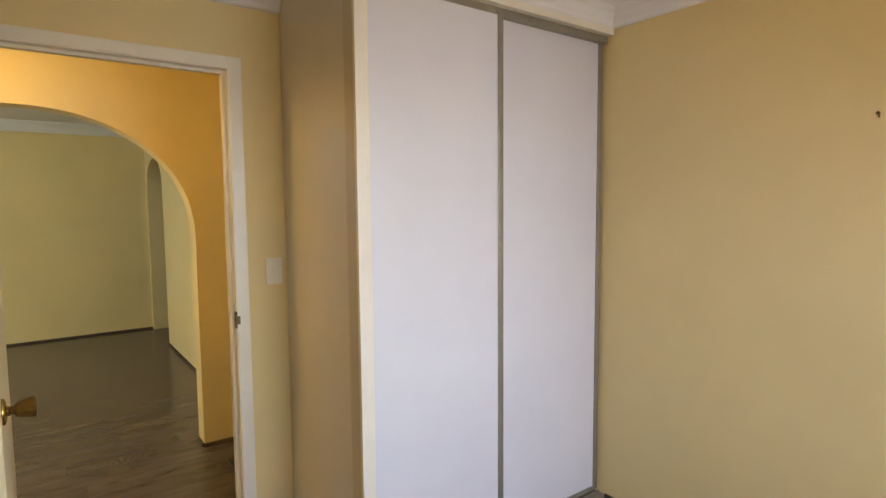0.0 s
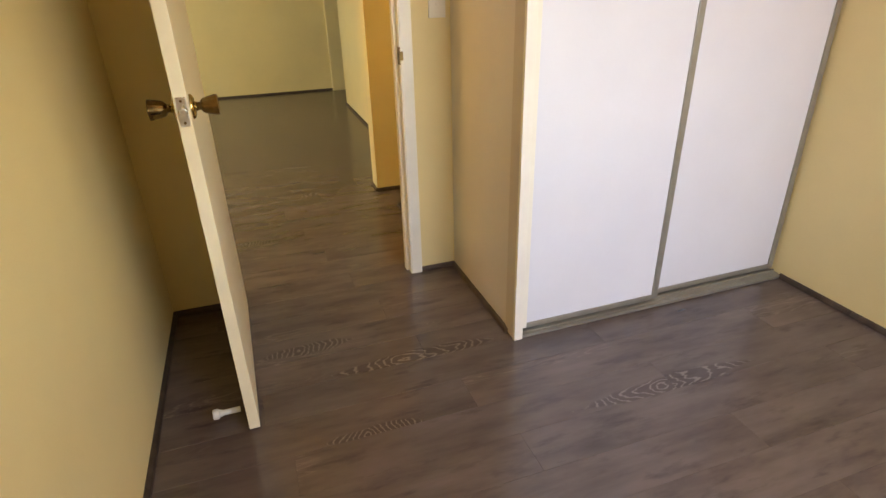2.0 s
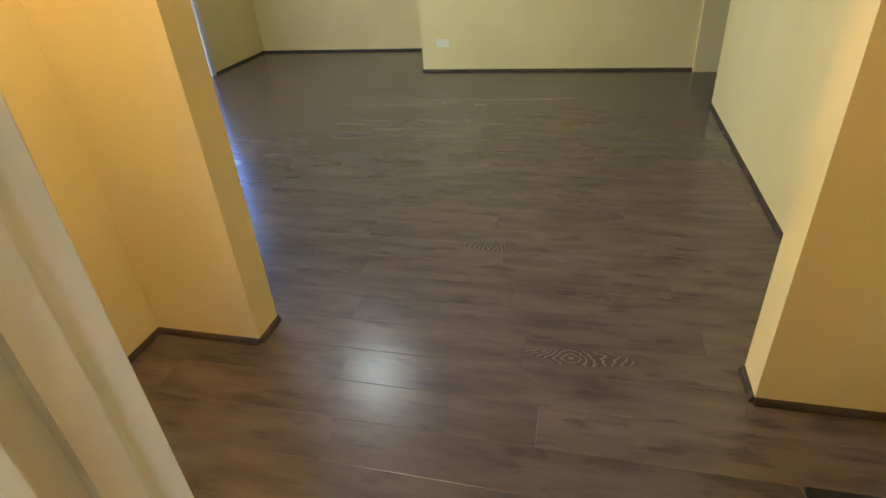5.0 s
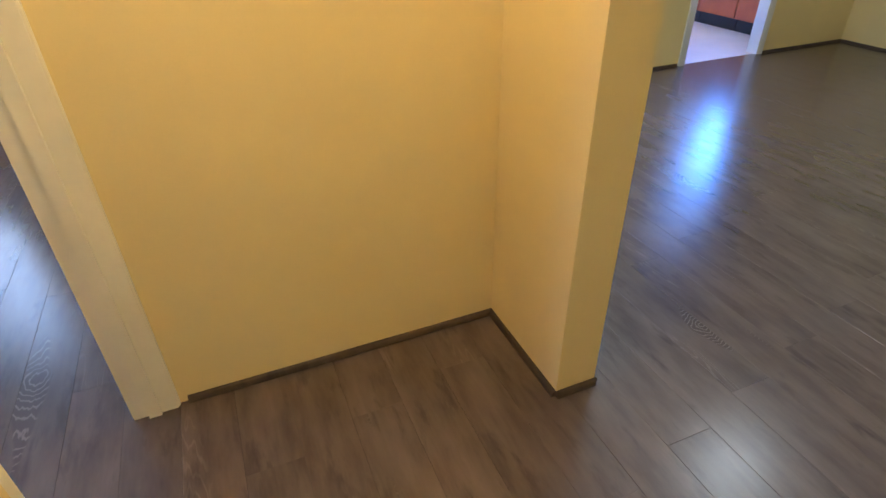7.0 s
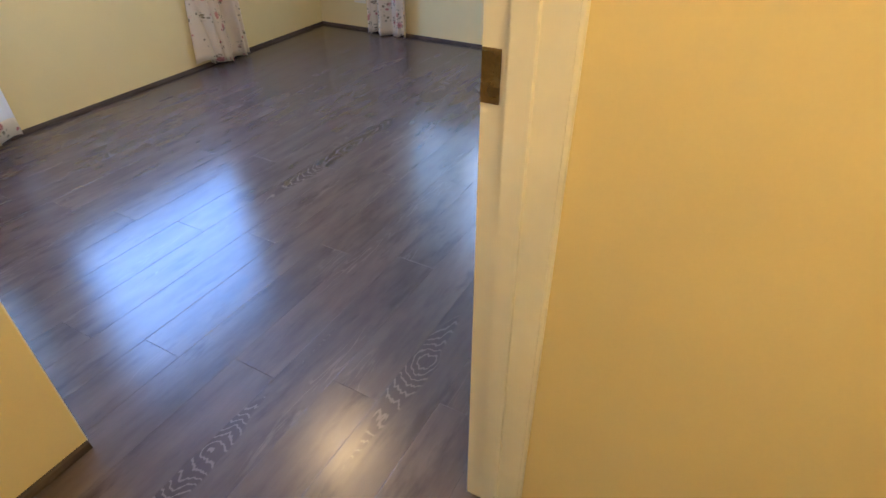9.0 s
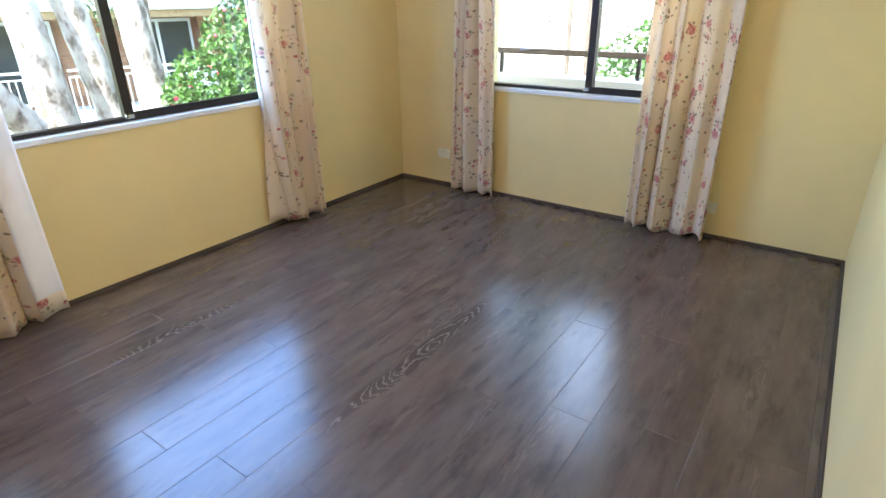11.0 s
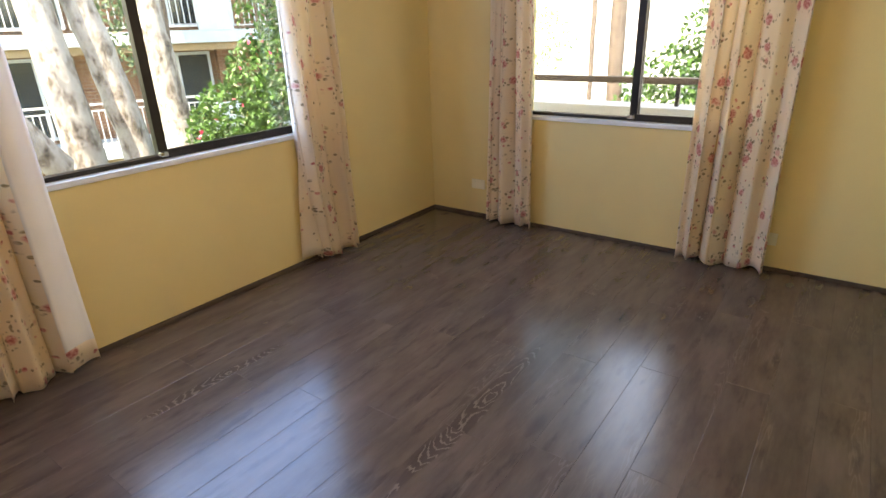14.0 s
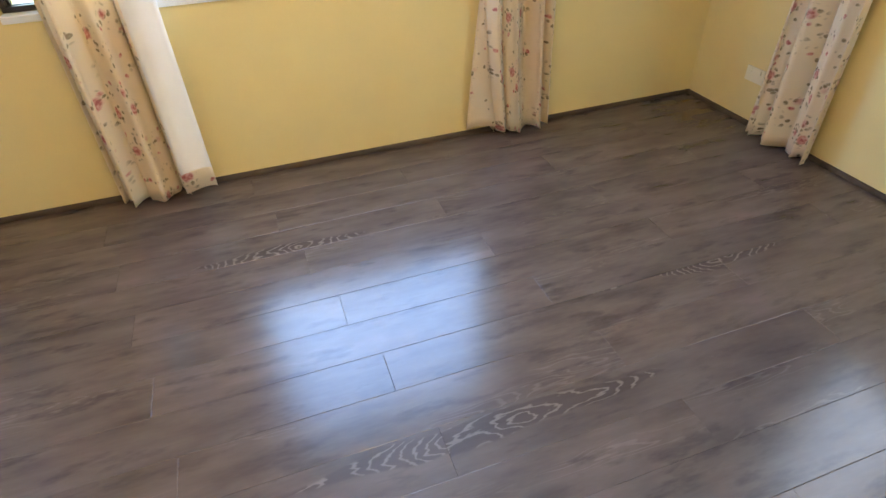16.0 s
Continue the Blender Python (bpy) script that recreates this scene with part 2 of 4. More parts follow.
def plank_mat(name, tones, light, gloss, figured=False, spec=0.75):
    """Limed grey-brown oak laminate, grain along x."""
    m, nt, b = mat(name)
    oi = nt.nodes.new("ShaderNodeObjectInfo")
    comb = nt.nodes.new("ShaderNodeCombineXYZ")
    for k, mul in ((0, 37.0), (1, 11.0), (2, 53.0)):
        mm = nt.nodes.new("ShaderNodeMath")
        mm.operation = "MULTIPLY"
        mm.inputs[1].default_value = mul
        nt.links.new(oi.outputs["Random"], mm.inputs[0])
        nt.links.new(mm.outputs[0], comb.inputs[k])
    long = coords(nt, (1.8, 7, 1), shift=comb.outputs[0])
    fine = coords(nt, (5, 90, 1), shift=comb.outputs[0])
    broad, lines = noise_tex(nt, long, 1.6, 5, 0.6), noise_tex(nt, fine, 1.2, 4, 0.6)
    c = ramp(nt, broad, [(0.28, tones[0]), (0.5, tones[1]), (0.75, tones[2])])
    c = mix(nt, 0.09, c, ramp(nt, lines, [(0.3, tones[0]), (0.7, tones[2])]))
    # cathedral figure: rings of a knot stretched along the plank, pale in the pores
    fig = coords(nt, (1.7, 13, 1), shift=comb.outputs[0])
    dist = noise_tex(nt, fig, 0.9, 3, 0.5)
    mul = nt.nodes.new("ShaderNodeMath")
    mul.operation = "MULTIPLY"
    mul.inputs[1].default_value = 105
    nt.links.new(dist, mul.inputs[0])
    sn = nt.nodes.new("ShaderNodeMath")
    sn.operation = "SINE"
    nt.links.new(mul.outputs[0], sn.inputs[0])
    ring = ramp(nt, sn.outputs[0], [(0.55, (0, 0, 0)), (0.95, (1, 1, 1))])
    where = ramp(nt, noise_tex(nt, coords(nt, (1.1, 7, 1), shift=comb.outputs[0]), 1.1, 2, 0.4), [(0.615, (0, 0, 0)), (0.68, (1, 1, 1))])
    both = nt.nodes.new("ShaderNodeMath")
    both.operation = "MULTIPLY"
    nt.links.new(ring, both.inputs[0])
    nt.links.new(where, both.inputs[1])
    half = nt.nodes.new("ShaderNodeMath")
    half.operation = "MULTIPLY"
    half.inputs[1].default_value = 0.20
    nt.links.new(both.outputs[0], half.inputs[0])
    c = mix(nt, half.outputs[0], c, light)
    sm = ramp(nt, noise_tex(nt, coords(nt, (4.5, 17, 1), shift=comb.outputs[0]), 1.0, 4, 0.6), [(0.56, (0, 0, 0)), (0.72, (0.75, 0.75, 0.75))])
    c = mix(nt, sm, c, tuple(x * 0.7 for x in tones[0]))
    # dark knots
    vo = nt.nodes.new("ShaderNodeTexVoronoi")
    vo.inputs["Scale"].default_value = 1.5
    nt.links.new(coords(nt, (0.9, 2.6, 1), shift=comb.outputs[0]), vo.inputs["Vector"])
    kn = ramp(nt, vo.outputs["Distance"], [(0.03, (1, 1, 1)), (0.13, (0, 0, 0))])
    k2 = nt.nodes.new("ShaderNodeMath")
    k2.operation = "MULTIPLY"
    k2.inputs[1].default_value = 0.6
    nt.links.new(kn, k2.inputs[0])
    c = mix(nt, k2.outputs[0], c, tuple(x * 0.35 for x in tones[0]))
    if figured:
        # nested chevrons along the heart of the board; UV holds the place along and across the figure
        tc = nt.nodes.new("ShaderNodeTexCoord")
        sep = nt.nodes.new("ShaderNodeSeparateXYZ")
        nt.links.new(tc.outputs["UV"], sep.inputs[0])

        def calc(op, p, q=0.0):
            m_ = nt.nodes.new("ShaderNodeMath")
            m_.operation = op
            for sock, val in ((m_.inputs[0], p), (m_.inputs[1], q)):
                if isinstance(val, (int, float)):
                    sock.default_value = val
                else:
                    nt.links.new(val, sock)
            return m_.outputs[0]

        u_, v_ = sep.outputs[0], sep.outputs[1]
        wob_ = calc("SUBTRACT", noise_tex(nt, coords(nt, (6, 24, 1), shift=comb.outputs[0]), 1.0, 3), 0.5)
        big_ = calc("SUBTRACT", noise_tex(nt, coords(nt, (3.5, 5, 1), shift=comb.outputs[0]), 1.0, 2), 0.5)
        across = calc("ADD", calc("DIVIDE", v_, 0.026), calc("MULTIPLY", big_, 1.6))
        curve = calc("MULTIPLY", calc("POWER", calc("ABSOLUTE", across), 1.6), 2.2)
        eye_ = calc("ADD", calc("POWER", calc("ABSOLUTE", calc("SUBTRACT", u_, 0.42)), 2.0), calc("POWER", calc("ABSOLUTE", calc("MULTIPLY", across, 0.045)), 2.0))
        phase = calc("ADD", calc("ADD", calc("MULTIPLY", calc("POWER", eye_, 0.5), 120.0), curve), calc("MULTIPLY", calc("ADD", wob_, calc("MULTIPLY", big_, 2.2)), 20.0))
        line_ = ramp(nt, calc("SINE", phase), [(0.50, (0, 0, 0)), (0.95, (1, 1, 1))])
        edge_ = calc("MULTIPLY", calc("SINE", calc("MULTIPLY", calc("MINIMUM", calc("MAXIMUM", u_, 0.0), 1.0), math.pi)), 1.7)
        inside = calc("SUBTRACT", calc("ADD", edge_, calc("MULTIPLY", wob_, 1.6)), calc("ABSOLUTE", across))
        mask_ = ramp(nt, inside, [(0.0, (0, 0, 0)), (0.35, (1, 1, 1))])
        c = mix(nt, calc("MULTIPLY", mask_, 0.55), c, tuple(x * 0.75 for x in tones[0]))
        c = mix(nt, calc("MULTIPLY", calc("MULTIPLY", mask_, line_), 0.44), c, light)
    hue = mix(nt, oi.outputs["Random"], (0.92, 0.92, 0.93), (1.08, 1.06, 1.04))
    c = mix(nt, 1.0, c, hue, "MULTIPLY")
    nt.links.new(c, b.inputs["Base Color"])
    nt.links.new(ramp(nt, lines, [(0.2, (gloss * 0.9,) * 3), (0.8, (gloss * 1.2,) * 3)]), b.inputs["Roughness"])
    b.inputs["Specular IOR Level"].default_value = spec
    bump(nt, b, lines, 0.06, 0.0004)
    return m


M_PLANK = plank_mat("grey_brown_oak_laminate", ((0.058, 0.042, 0.037), (0.098, 0.073, 0.065), (0.132, 0.102, 0.092)), (0.25, 0.21, 0.19), 0.22)
M_FIGURED = plank_mat("figured_oak_laminate", ((0.058, 0.042, 0.037), (0.098, 0.073, 0.065), (0.132, 0.102, 0.092)), (0.28, 0.235, 0.21), 0.22, True)
M_SKIRT = plank_mat("grey_brown_scotia", ((0.040, 0.027, 0.018), (0.066, 0.045, 0.031), (0.094, 0.066, 0.046)), (0.2, 0.16, 0.13), 0.58, spec=0.3)

# ---- building helpers ----
def box(bm, x0, x1, y0, y1, z0, z1, bevel=0.0):
    vs = [bm.verts.new((x, y, z)) for x in (x0, x1) for y in (y0, y1) for z in (z0, z1)]
    fs = [bm.faces.new([vs[i] for i in f]) for f in ((0, 1, 3, 2), (4, 6, 7, 5), (0, 4, 5, 1), (2, 3, 7, 6), (0, 2, 6, 4), (1, 5, 7, 3))]
    if bevel:
        es = list({e for f in fs for e in f.edges})
        bmesh.ops.bevel(bm, geom=es, offset=bevel, segments=2, affect="EDGES", profile=0.6)
    return bm


def boxes(*dims, bevel=0.0):
    bm = bmesh.new()
    for d in dims:
        box(bm, *d, bevel=bevel)
    return bm


def mesh_of(name, bm, material, smooth=False):
    bmesh.ops.recalc_face_normals(bm, faces=bm.faces)
    me = bpy.data.meshes.new(name)
    bm.to_mesh(me)
    bm.free()
    me.materials.append(material)
    if smooth:
        me.shade_smooth()
    return me


def part(name, bm, material, parent, label="", smooth=False):
    ob = new(name, mesh_of(name, bm, material, smooth))
    ob.parent = parent
    return tagged(ob, label)


def solid(name, bm, material, label="", category="", kind="structure", smooth=False):
    return tagged(new(name, mesh_of(name, bm, material, smooth)), label, category, "", kind)


def base(name, x, y, z, label, category, kind="", group="", turn=0):
    ob = new(name)
    ob.matrix_basis = pose(x, y, z, 0, 0, turn)
    return tagged(ob, label, category, group, kind)


def lathe(profile, steps=28, axis="Z"):
    """A turned body from (radius, height) pairs."""
    bm = bmesh.new()
    rings = []
    for r, h in profile:
        ring = []
        for i in range(steps):
            a = 2 * math.pi * i / steps
            u, v = r * math.cos(a), r * math.sin(a)
            ring.append(bm.verts.new({"Z": (u, v, h), "X": (h, u, v), "Y": (u, h, v)}[axis]))
        rings.append(ring)
    for a, b in zip(rings, rings[1:]):
        for i in range(steps):
            bm.faces.new((a[i], a[(i + 1) % steps], b[(i + 1) % steps], b[i]))
    for ring in (rings[0], rings[-1]):
        bm.faces.new(ring)
    return bm


def tube(points, radii, steps=10):
    """A tapered round body along a line of points."""
    bm = bmesh.new()
    rings = []
    pts = [Vector(p) for p in points]
    for i, p in enumerate(pts):
        d = (pts[min(i + 1, len(pts) - 1)] - pts[max(i - 1, 0)]).normalized()
        u = d.orthogonal().normalized() if abs(d.z) < 0.9 else d.cross(Vector((0, 1, 0))).normalized()
        v = d.cross(u)
        rings.append([bm.verts.new(p + radii[i] * (math.cos(2 * math.pi * k / steps) * u + math.sin(2 * math.pi * k / steps) * v)) for k in range(steps)])
    for a, b in zip(rings, rings[1:]):
        for k in range(steps):
            bm.faces.new((a[k], a[(k + 1) % steps], b[(k + 1) % steps], b[k]))
    bm.faces.new(rings[0]), bm.faces.new(rings[-1])
    return bm


# ---- shell ----
H = 2.42                       # ceiling
NY0, NY1 = 0.0, 0.10           # wall between bedrooms and hall
AY0, AY1 = 1.19, 1.33          # arched wall
HW, HE = -0.925, 1.565         # hall ends
RW, RS, RE = -4.204, -3.09, 2.662
D1 = (0.25, 1.07)              # clear width of the two bedroom doors
D2 = (-0.907, -0.075)
DH = 2.045
LW, LE, LN, LB, LX = -3.20, 1.515, 5.165, 6.113, -0.93
J = 0.02

solid("wall_north", boxes((RW - .15, D2[0] - J, NY0, NY1, 0, H), (D2[1] + J, D1[0] - J, NY0, NY1, 0, H), (D2[1] + J, D1[0] - .056, NY1, NY1 + .012, 0, DH + .05), (D1[1] + J, RE + .1, NY0, NY1, 0, H),
      (D2[0] - J, D2[1] + J, NY0, NY1, DH + J, H), (D1[0] - J, D1[1] + J, NY0, NY1, DH + J, H)), M_WALL, "cream painted wall with two bedroom doorways", "wall")
solid("wall_between", boxes((-0.052, 0, RS, NY0, 0, H)), M_WALL, "cream painted wall between the bedrooms", "wall")

WA = (-3.228, -1.008, 0.787, 2.09)    # big window, south wall
WB = (-2.324, -0.80, 0.767, 2.085)   # window, west wall
WC = (-2.80, -2.10, 0.95, 2.00)
SY0 = RS - 0.20
WX0 = RW - 0.20


def wall_with_windows(name, along, lo, hi, a0, a1, opens, label):
    """A wall along x or y, with rectangular windows cut through."""
    dims = []
    cur = lo
    for (o0, o1, z0, z1) in sorted(opens):
        dims += [(cur, o0, 0, H), (o0, o1, 0, z0), (o0, o1, z1, H)]
        cur = o1
    dims.append((cur, hi, 0, H))
    if along == "x":
        bm = boxes(*[(p, q, a0, a1, z0, z1) for p, q, z0, z1 in dims])
    else:
        bm = boxes(*[(a0, a1, p, q, z0, z1) for p, q, z0, z1 in dims])
    return solid(name, bm, M_WALL, label, "wall")


wall_with_windows("wall_east", "y", RS, NY0, RE, RE + .2, [WC], "cream painted bedroom wall with a window")
wall_with_windows("wall_south", "x", WX0, RE + .2, SY0, RS, [WA, (1.05, 2.25, 0.80, 2.10)], "cream painted outer wall with sliding windows")
wall_with_windows("wall_west", "y", RS, NY1, WX0, RW, [WB], "cream painted outer wall with a sliding window")
solid("wall_hall_west", boxes((HW - .10, HW, NY1, AY0, 0, H)), M_WALL, "cream painted wall at the end of the hall", "wall")


def arch_wall(name, lo, hi, a0, a1, o0, o1, spring, apex, along, label, top=H):
    """A wall with a half-elliptic arched opening."""
    bm = bmesh.new()
    n = 40
    cx, rx, rz = (o0 + o1) / 2, (o1 - o0) / 2, apex - spring
    sg = lambda v: math.copysign(abs(v) ** 0.92, v)
    arc = [(cx - rx * sg(math.cos(math.pi * i / n)), spring + rz * max(0.0, math.sin(math.pi * i / n)) ** 0.92) for i in range(n + 1)]
    put = (lambda u, w, z: (u, w, z)) if along == "x" else (lambda u, w, z: (w, u, z))
    if o0 > lo:
        box(bm, *( (lo, o0, a0, a1, 0, top) if along == "x" else (a0, a1, lo, o0, 0, top)))
    if hi > o1:
        box(bm, *( (o1, hi, a0, a1, 0, top) if along == "x" else (a0, a1, o1, hi, 0, top)))
    cols = []
    for u, z in arc:
        cols.append([bm.verts.new(put(u, w, zz)) for w in (a0, a1) for zz in (z, top)])
    for p, q in zip(cols, cols[1:]):
        bm.faces.new((p[0], q[0], q[1], p[1]))
        bm.faces.new((p[2], p[3], q[3], q[2]))
        bm.faces.new((p[0], p[2], q[2], q[0]))
        bm.faces.new((p[1], q[1], q[3], p[3]))
    return solid(name, bm, M_WALL, label, "wall")


arch_wall("wall_arch", LW - .1, HE + .1, AY0, AY1, -0.487, 1.183, 1.30, 2.015, "x", "cream painted wall with a wide arched opening")
solid("wall_hall_east", boxes((HE, HE + .1, NY1, 0.28, 0, H), (HE, HE + .1, 1.10, AY0, 0, H), (HE, HE + .1, 0.28, 1.10, DH, H)), M_WALL, "cream painted wall round the front door", "wall")
arch_wall("wall_living_east", AY1, LN, LE, LE + .20, 4.149, 5.10, 1.72, 2.03, "y", "cream painted wall with a narrow arched opening")
solid("wall_living_north", boxes((LX, LE + 1.8, LN, LN + .12, 0, H)), M_WALL, "cream painted living room end wall", "wall")
solid("wall_recess_east", boxes((LX, LX + .12, LN + .12, LB, 0, H)), M_WALL, "cream painted return wall of the living room recess", "wall")
solid("wall_recess_north", boxes((LW - .1, LX + .12, LB, LB + .12, 0, H)), M_WALL, "cream painted back wall of the living room recess", "wall")
K0, K1 = 4.167, 5.027
# the opening from y 1.6 to 3.1 is for the unseen window
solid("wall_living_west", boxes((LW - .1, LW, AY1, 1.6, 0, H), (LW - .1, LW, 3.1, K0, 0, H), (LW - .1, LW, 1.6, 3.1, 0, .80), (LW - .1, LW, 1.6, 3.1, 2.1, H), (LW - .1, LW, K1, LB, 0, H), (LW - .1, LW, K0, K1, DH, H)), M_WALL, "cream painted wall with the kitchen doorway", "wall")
solid("wall_passage", boxes((3.2, 3.3, AY1, LN + .12, 0, H), (LE + .2, 3.3, AY1, AY1 + .1, 0, H)), M_WALL, "cream painted passage wall", "wall")
KW = -5.6
solid("wall_kitchen", boxes((KW - .1, KW, 3.2, 6.3, 0, H), (KW, LW - .1, 3.1, 3.2, 0, H), (KW, -4.65, 6.15, 6.3, 0, H), (-3.45, LW - .1, 6.15, 6.3, 0, H),
      (-4.65, -3.45, 6.15, 6.3, 0, 1.05), (-4.65, -3.45, 6.15, 6.3, 2.08, H)), M_CEIL, "white kitchen wall with a window over the bench", "wall")

solid("ceiling", boxes((WX0, RE + .2, SY0, NY1, H, H + .15), (HW - .1, 3.3, NY1, AY1, H, H + .15), (KW - .1, 3.3, AY1, 6.3, H, H + .15), (WX0, HW - .1, NY1, AY1, H, H + .15)), M_CEIL, "white plaster ceiling", "ceiling")


def cornice(x0, y0, x1, y1, nx, ny):
    """A coved plaster strip; (nx, ny) points into the room."""
    prof = [(0, 0), (0.108, 0), (0.106, -0.012), (0.096, -0.016), (0.090, -0.022), (0.064, -0.034), (0.040, -0.056), (0.026, -0.082), (0.020, -0.090), (0.018, -0.104), (0.012, -0.112), (0, -0.114)]
    bm = bmesh.new()
    ends = []
    for x, y in ((x0, y0), (x1, y1)):
        ends.append([bm.verts.new((x + nx * (p + .001), y + ny * (p + .001), H - .001 + q)) for p, q in prof])
    for i in range(len(prof)):
        k = (i + 1) % len(prof)
        bm.faces.new((ends[0][i], ends[0][k], ends[1][k], ends[1][i]))
    bm.faces.new(ends[0]), bm.faces.new(ends[1])
    return solid("cornice", bm, M_CEIL, "white coved plaster cornice", "cornice", smooth=False)


def skirting(x0, y0, x1, y1, nx, ny, h=0.022, d=0.014):
    """A thin scotia strip at the foot of a wall."""
    prof = [(0, 0), (d, 0), (d, h * 0.35), (d * 0.72, h * 0.8), (d * 0.35, h), (0, h)]
    bm = bmesh.new()
    ends = []
    for x, y in ((x0, y0), (x1, y1)):
        ends.append([bm.verts.new((x + nx * p, y + ny * p, q)) for p, q in prof])
    for i in range(len(prof)):
        k = (i + 1) % len(prof)
        bm.faces.new((ends[0][i], ends[0][k], ends[1][k], ends[1][i]))
    bm.faces.new(ends[0]), bm.faces.new(ends[1])
    return solid("baseboard", bm, M_SKIRT, "grey-brown timber scotia along the wall", "baseboard")


WFX, WFY = 1.295, -0.685       # wardrobe corner in the first bedroom
VX, VY = -0.540, -0.965        # wardrobe corner in the second bedroom
for run in ((0, NY0, RE, NY0, 0, -1), (RE, RS, RE, -.70, -1, 0), (0, RS, 0, 0, 1, 0), (1.30, WFY, RE, WFY, 0, -1),
            (RW, NY0, D2[0], NY0, 0, -1), (RW, RS, RW, 0, 1, 0), (RW, RS, VX, RS, 0, 1),
            (LE, AY1, LE, 5.1, -1, 0), (LX, LN, LE, LN, 0, -1), (LW, LB, LX, LB, 0, -1), (LW, AY1, LW, LB, 1, 0)):
    cornice(*run)
for run in ((0, NY0, .195, NY0, 0, -1), (1.112, NY0, WFX, NY0, 0, -1), (RE, RS, RE, WFY, -1, 0), (0, RS, 0, NY0, 1, 0), (WFX, WFY + .05, WFX, NY0, -1, 0), (0, RS, RE, RS, 0, 1),
            (RW, NY0, D2[0] - .06, NY0, 0, -1), (RW, RS, RW, NY0, 1, 0), (RW, RS, VX, RS, 0, 1), (VX - .006, VY + .022, -.052, VY + .022, 0, 1),
            (HW, .142, HW, AY0, 1, 0), (HW, AY0, -.487, AY0, 0, -1), (-.487, AY0, -.487, AY1, 1, 0), (1.183, AY0, HE, AY0, 0, -1), (1.183, AY0, 1.183, AY1, -1, 0),
            (1.13, NY1, HE, NY1, 0, 1),
            (LE, AY1, LE, 4.149, -1, 0), (LX, LN, LE + .2, LN, 0, -1), (LX, LN, LX, LB, -1, 0), (LW, LB, LX, LB, 0, -1), (LW, K1 + .06, LW, LB, 1, 0), (LW, AY1, LW, K0 - .06, 1, 0), (LW, AY1, -.487, AY1, 0, 1), (1.183, AY1, LE, AY1, 0, 1)):
    skirting(*run)

# ---- doors ----
def knob(parent, x, y, z, side):
    """A flared, fluted brass knob with a recessed face, on its rose, along x."""
    s = side
    bm = lathe([(0.010, 0), (0.010, s * .018), (0.015, s * .021), (0.019, s * .026), (0.0225, s * .040), (0.0255, s * .056), (0.0255, s * .060), (0.0225, s * .0615), (0.021, s * .057), (0.004, s * .055)], 36, "X")
    for v in bm.verts:
        if .024 < abs(v.co.x) < .058:
            a = math.atan2(v.co.z, v.co.y)
            k = 1 - .045 * (math.sin(9 * a) > .3)
            v.co.y, v.co.z = v.co.y * k, v.co.z * k
    k = part("knob", bm, M_BRASS_D, parent, "dark fluted brass knob")
    k.location = (x + s * .004, y, z)
    r = part("rose", lathe([(0.031, 0), (0.031, s * .002), (0.029, s * .006), (0.022, s * .009), (0.017, s * .007), (0.012, s * .010), (0.011, s * .016)], 32, "X"), M_BRASS, parent, "round dished brass rose", True)
    r.location = (x, y, z)
    return k


def door_frame(parent, d0, d1, room_w=0.05, both=True):
    part("jamb", boxes((d0 - J, d0, NY0 - .012, NY1 + .012, 0, DH)), M_TRIM, parent)
    part("jamb", boxes((d1, d1 + J, NY0 - .012, NY1 + .012, 0, DH)), M_TRIM, parent)
    part("head", boxes((d0 - J, d1 + J, NY0 - .012, NY1 + .012, DH, DH + J)), M_TRIM, parent)
    part("stop", boxes((d0, d0 + .012, .030, .065, 0, DH), (d1 - .012, d1, .030, .065, 0, DH), (d0 + .012, d1 - .012, .030, .065, DH - .012, DH)), M_TRIM, parent)
    for y0, y1, w in ((NY0 - .016, NY0, room_w), (NY1, NY1 + .018, 0.05)):
        part("architrave", boxes((d0 - w - .004, d0 - .004, y0, y1, 0, DH + w), bevel=.004), M_TRIM, parent)
        if both or y0 < 0:
            part("architrave", boxes((d1 + .004, d1 + min(w, .05) * (1 if both else .3) + .004, y0, y1, 0, DH + w), bevel=.002), M_TRIM, parent)
        part("architrave", boxes((d0 - .004, d1 + .004, y0, y1, DH + .004, DH + w), bevel=.004), M_TRIM, parent)


door1 = base("door_1", D1[0], 0, 0, "cream painted flush door standing open with brass knobs", "door", "structure", "", 1.1)
fr1 = base("door_frame_1", 0, 0, 0, "cream painted timber door frame with worn edges", "door frame", "structure")
door_frame(fr1, *D1)
sp1 = part("strike_plate", boxes((D1[1] - .003, D1[1] + .001, -.016, .014, 0.975, 1.045), (D1[1] - .003, D1[1] + .012, -.022, -.016, 0.993, 1.028), bevel=.0008), M_BRASS_D, fr1, "dark brass strike plate")
# raised dark patch stands in for the shade inside the hole
part("latch_hole_patch", boxes((D1[1] - .0036, D1[1] - .0028, -.004, .008, 1.003, 1.027)), M_KICK, sp1, "dark patch for the latch hole")
for dz in (.989, 1.041):
    part("screw", lathe([(.003, 0), (.003, -.0008)], 10, "X"), M_BRASS, sp1).location = (D1[1] - .003, .002, dz)
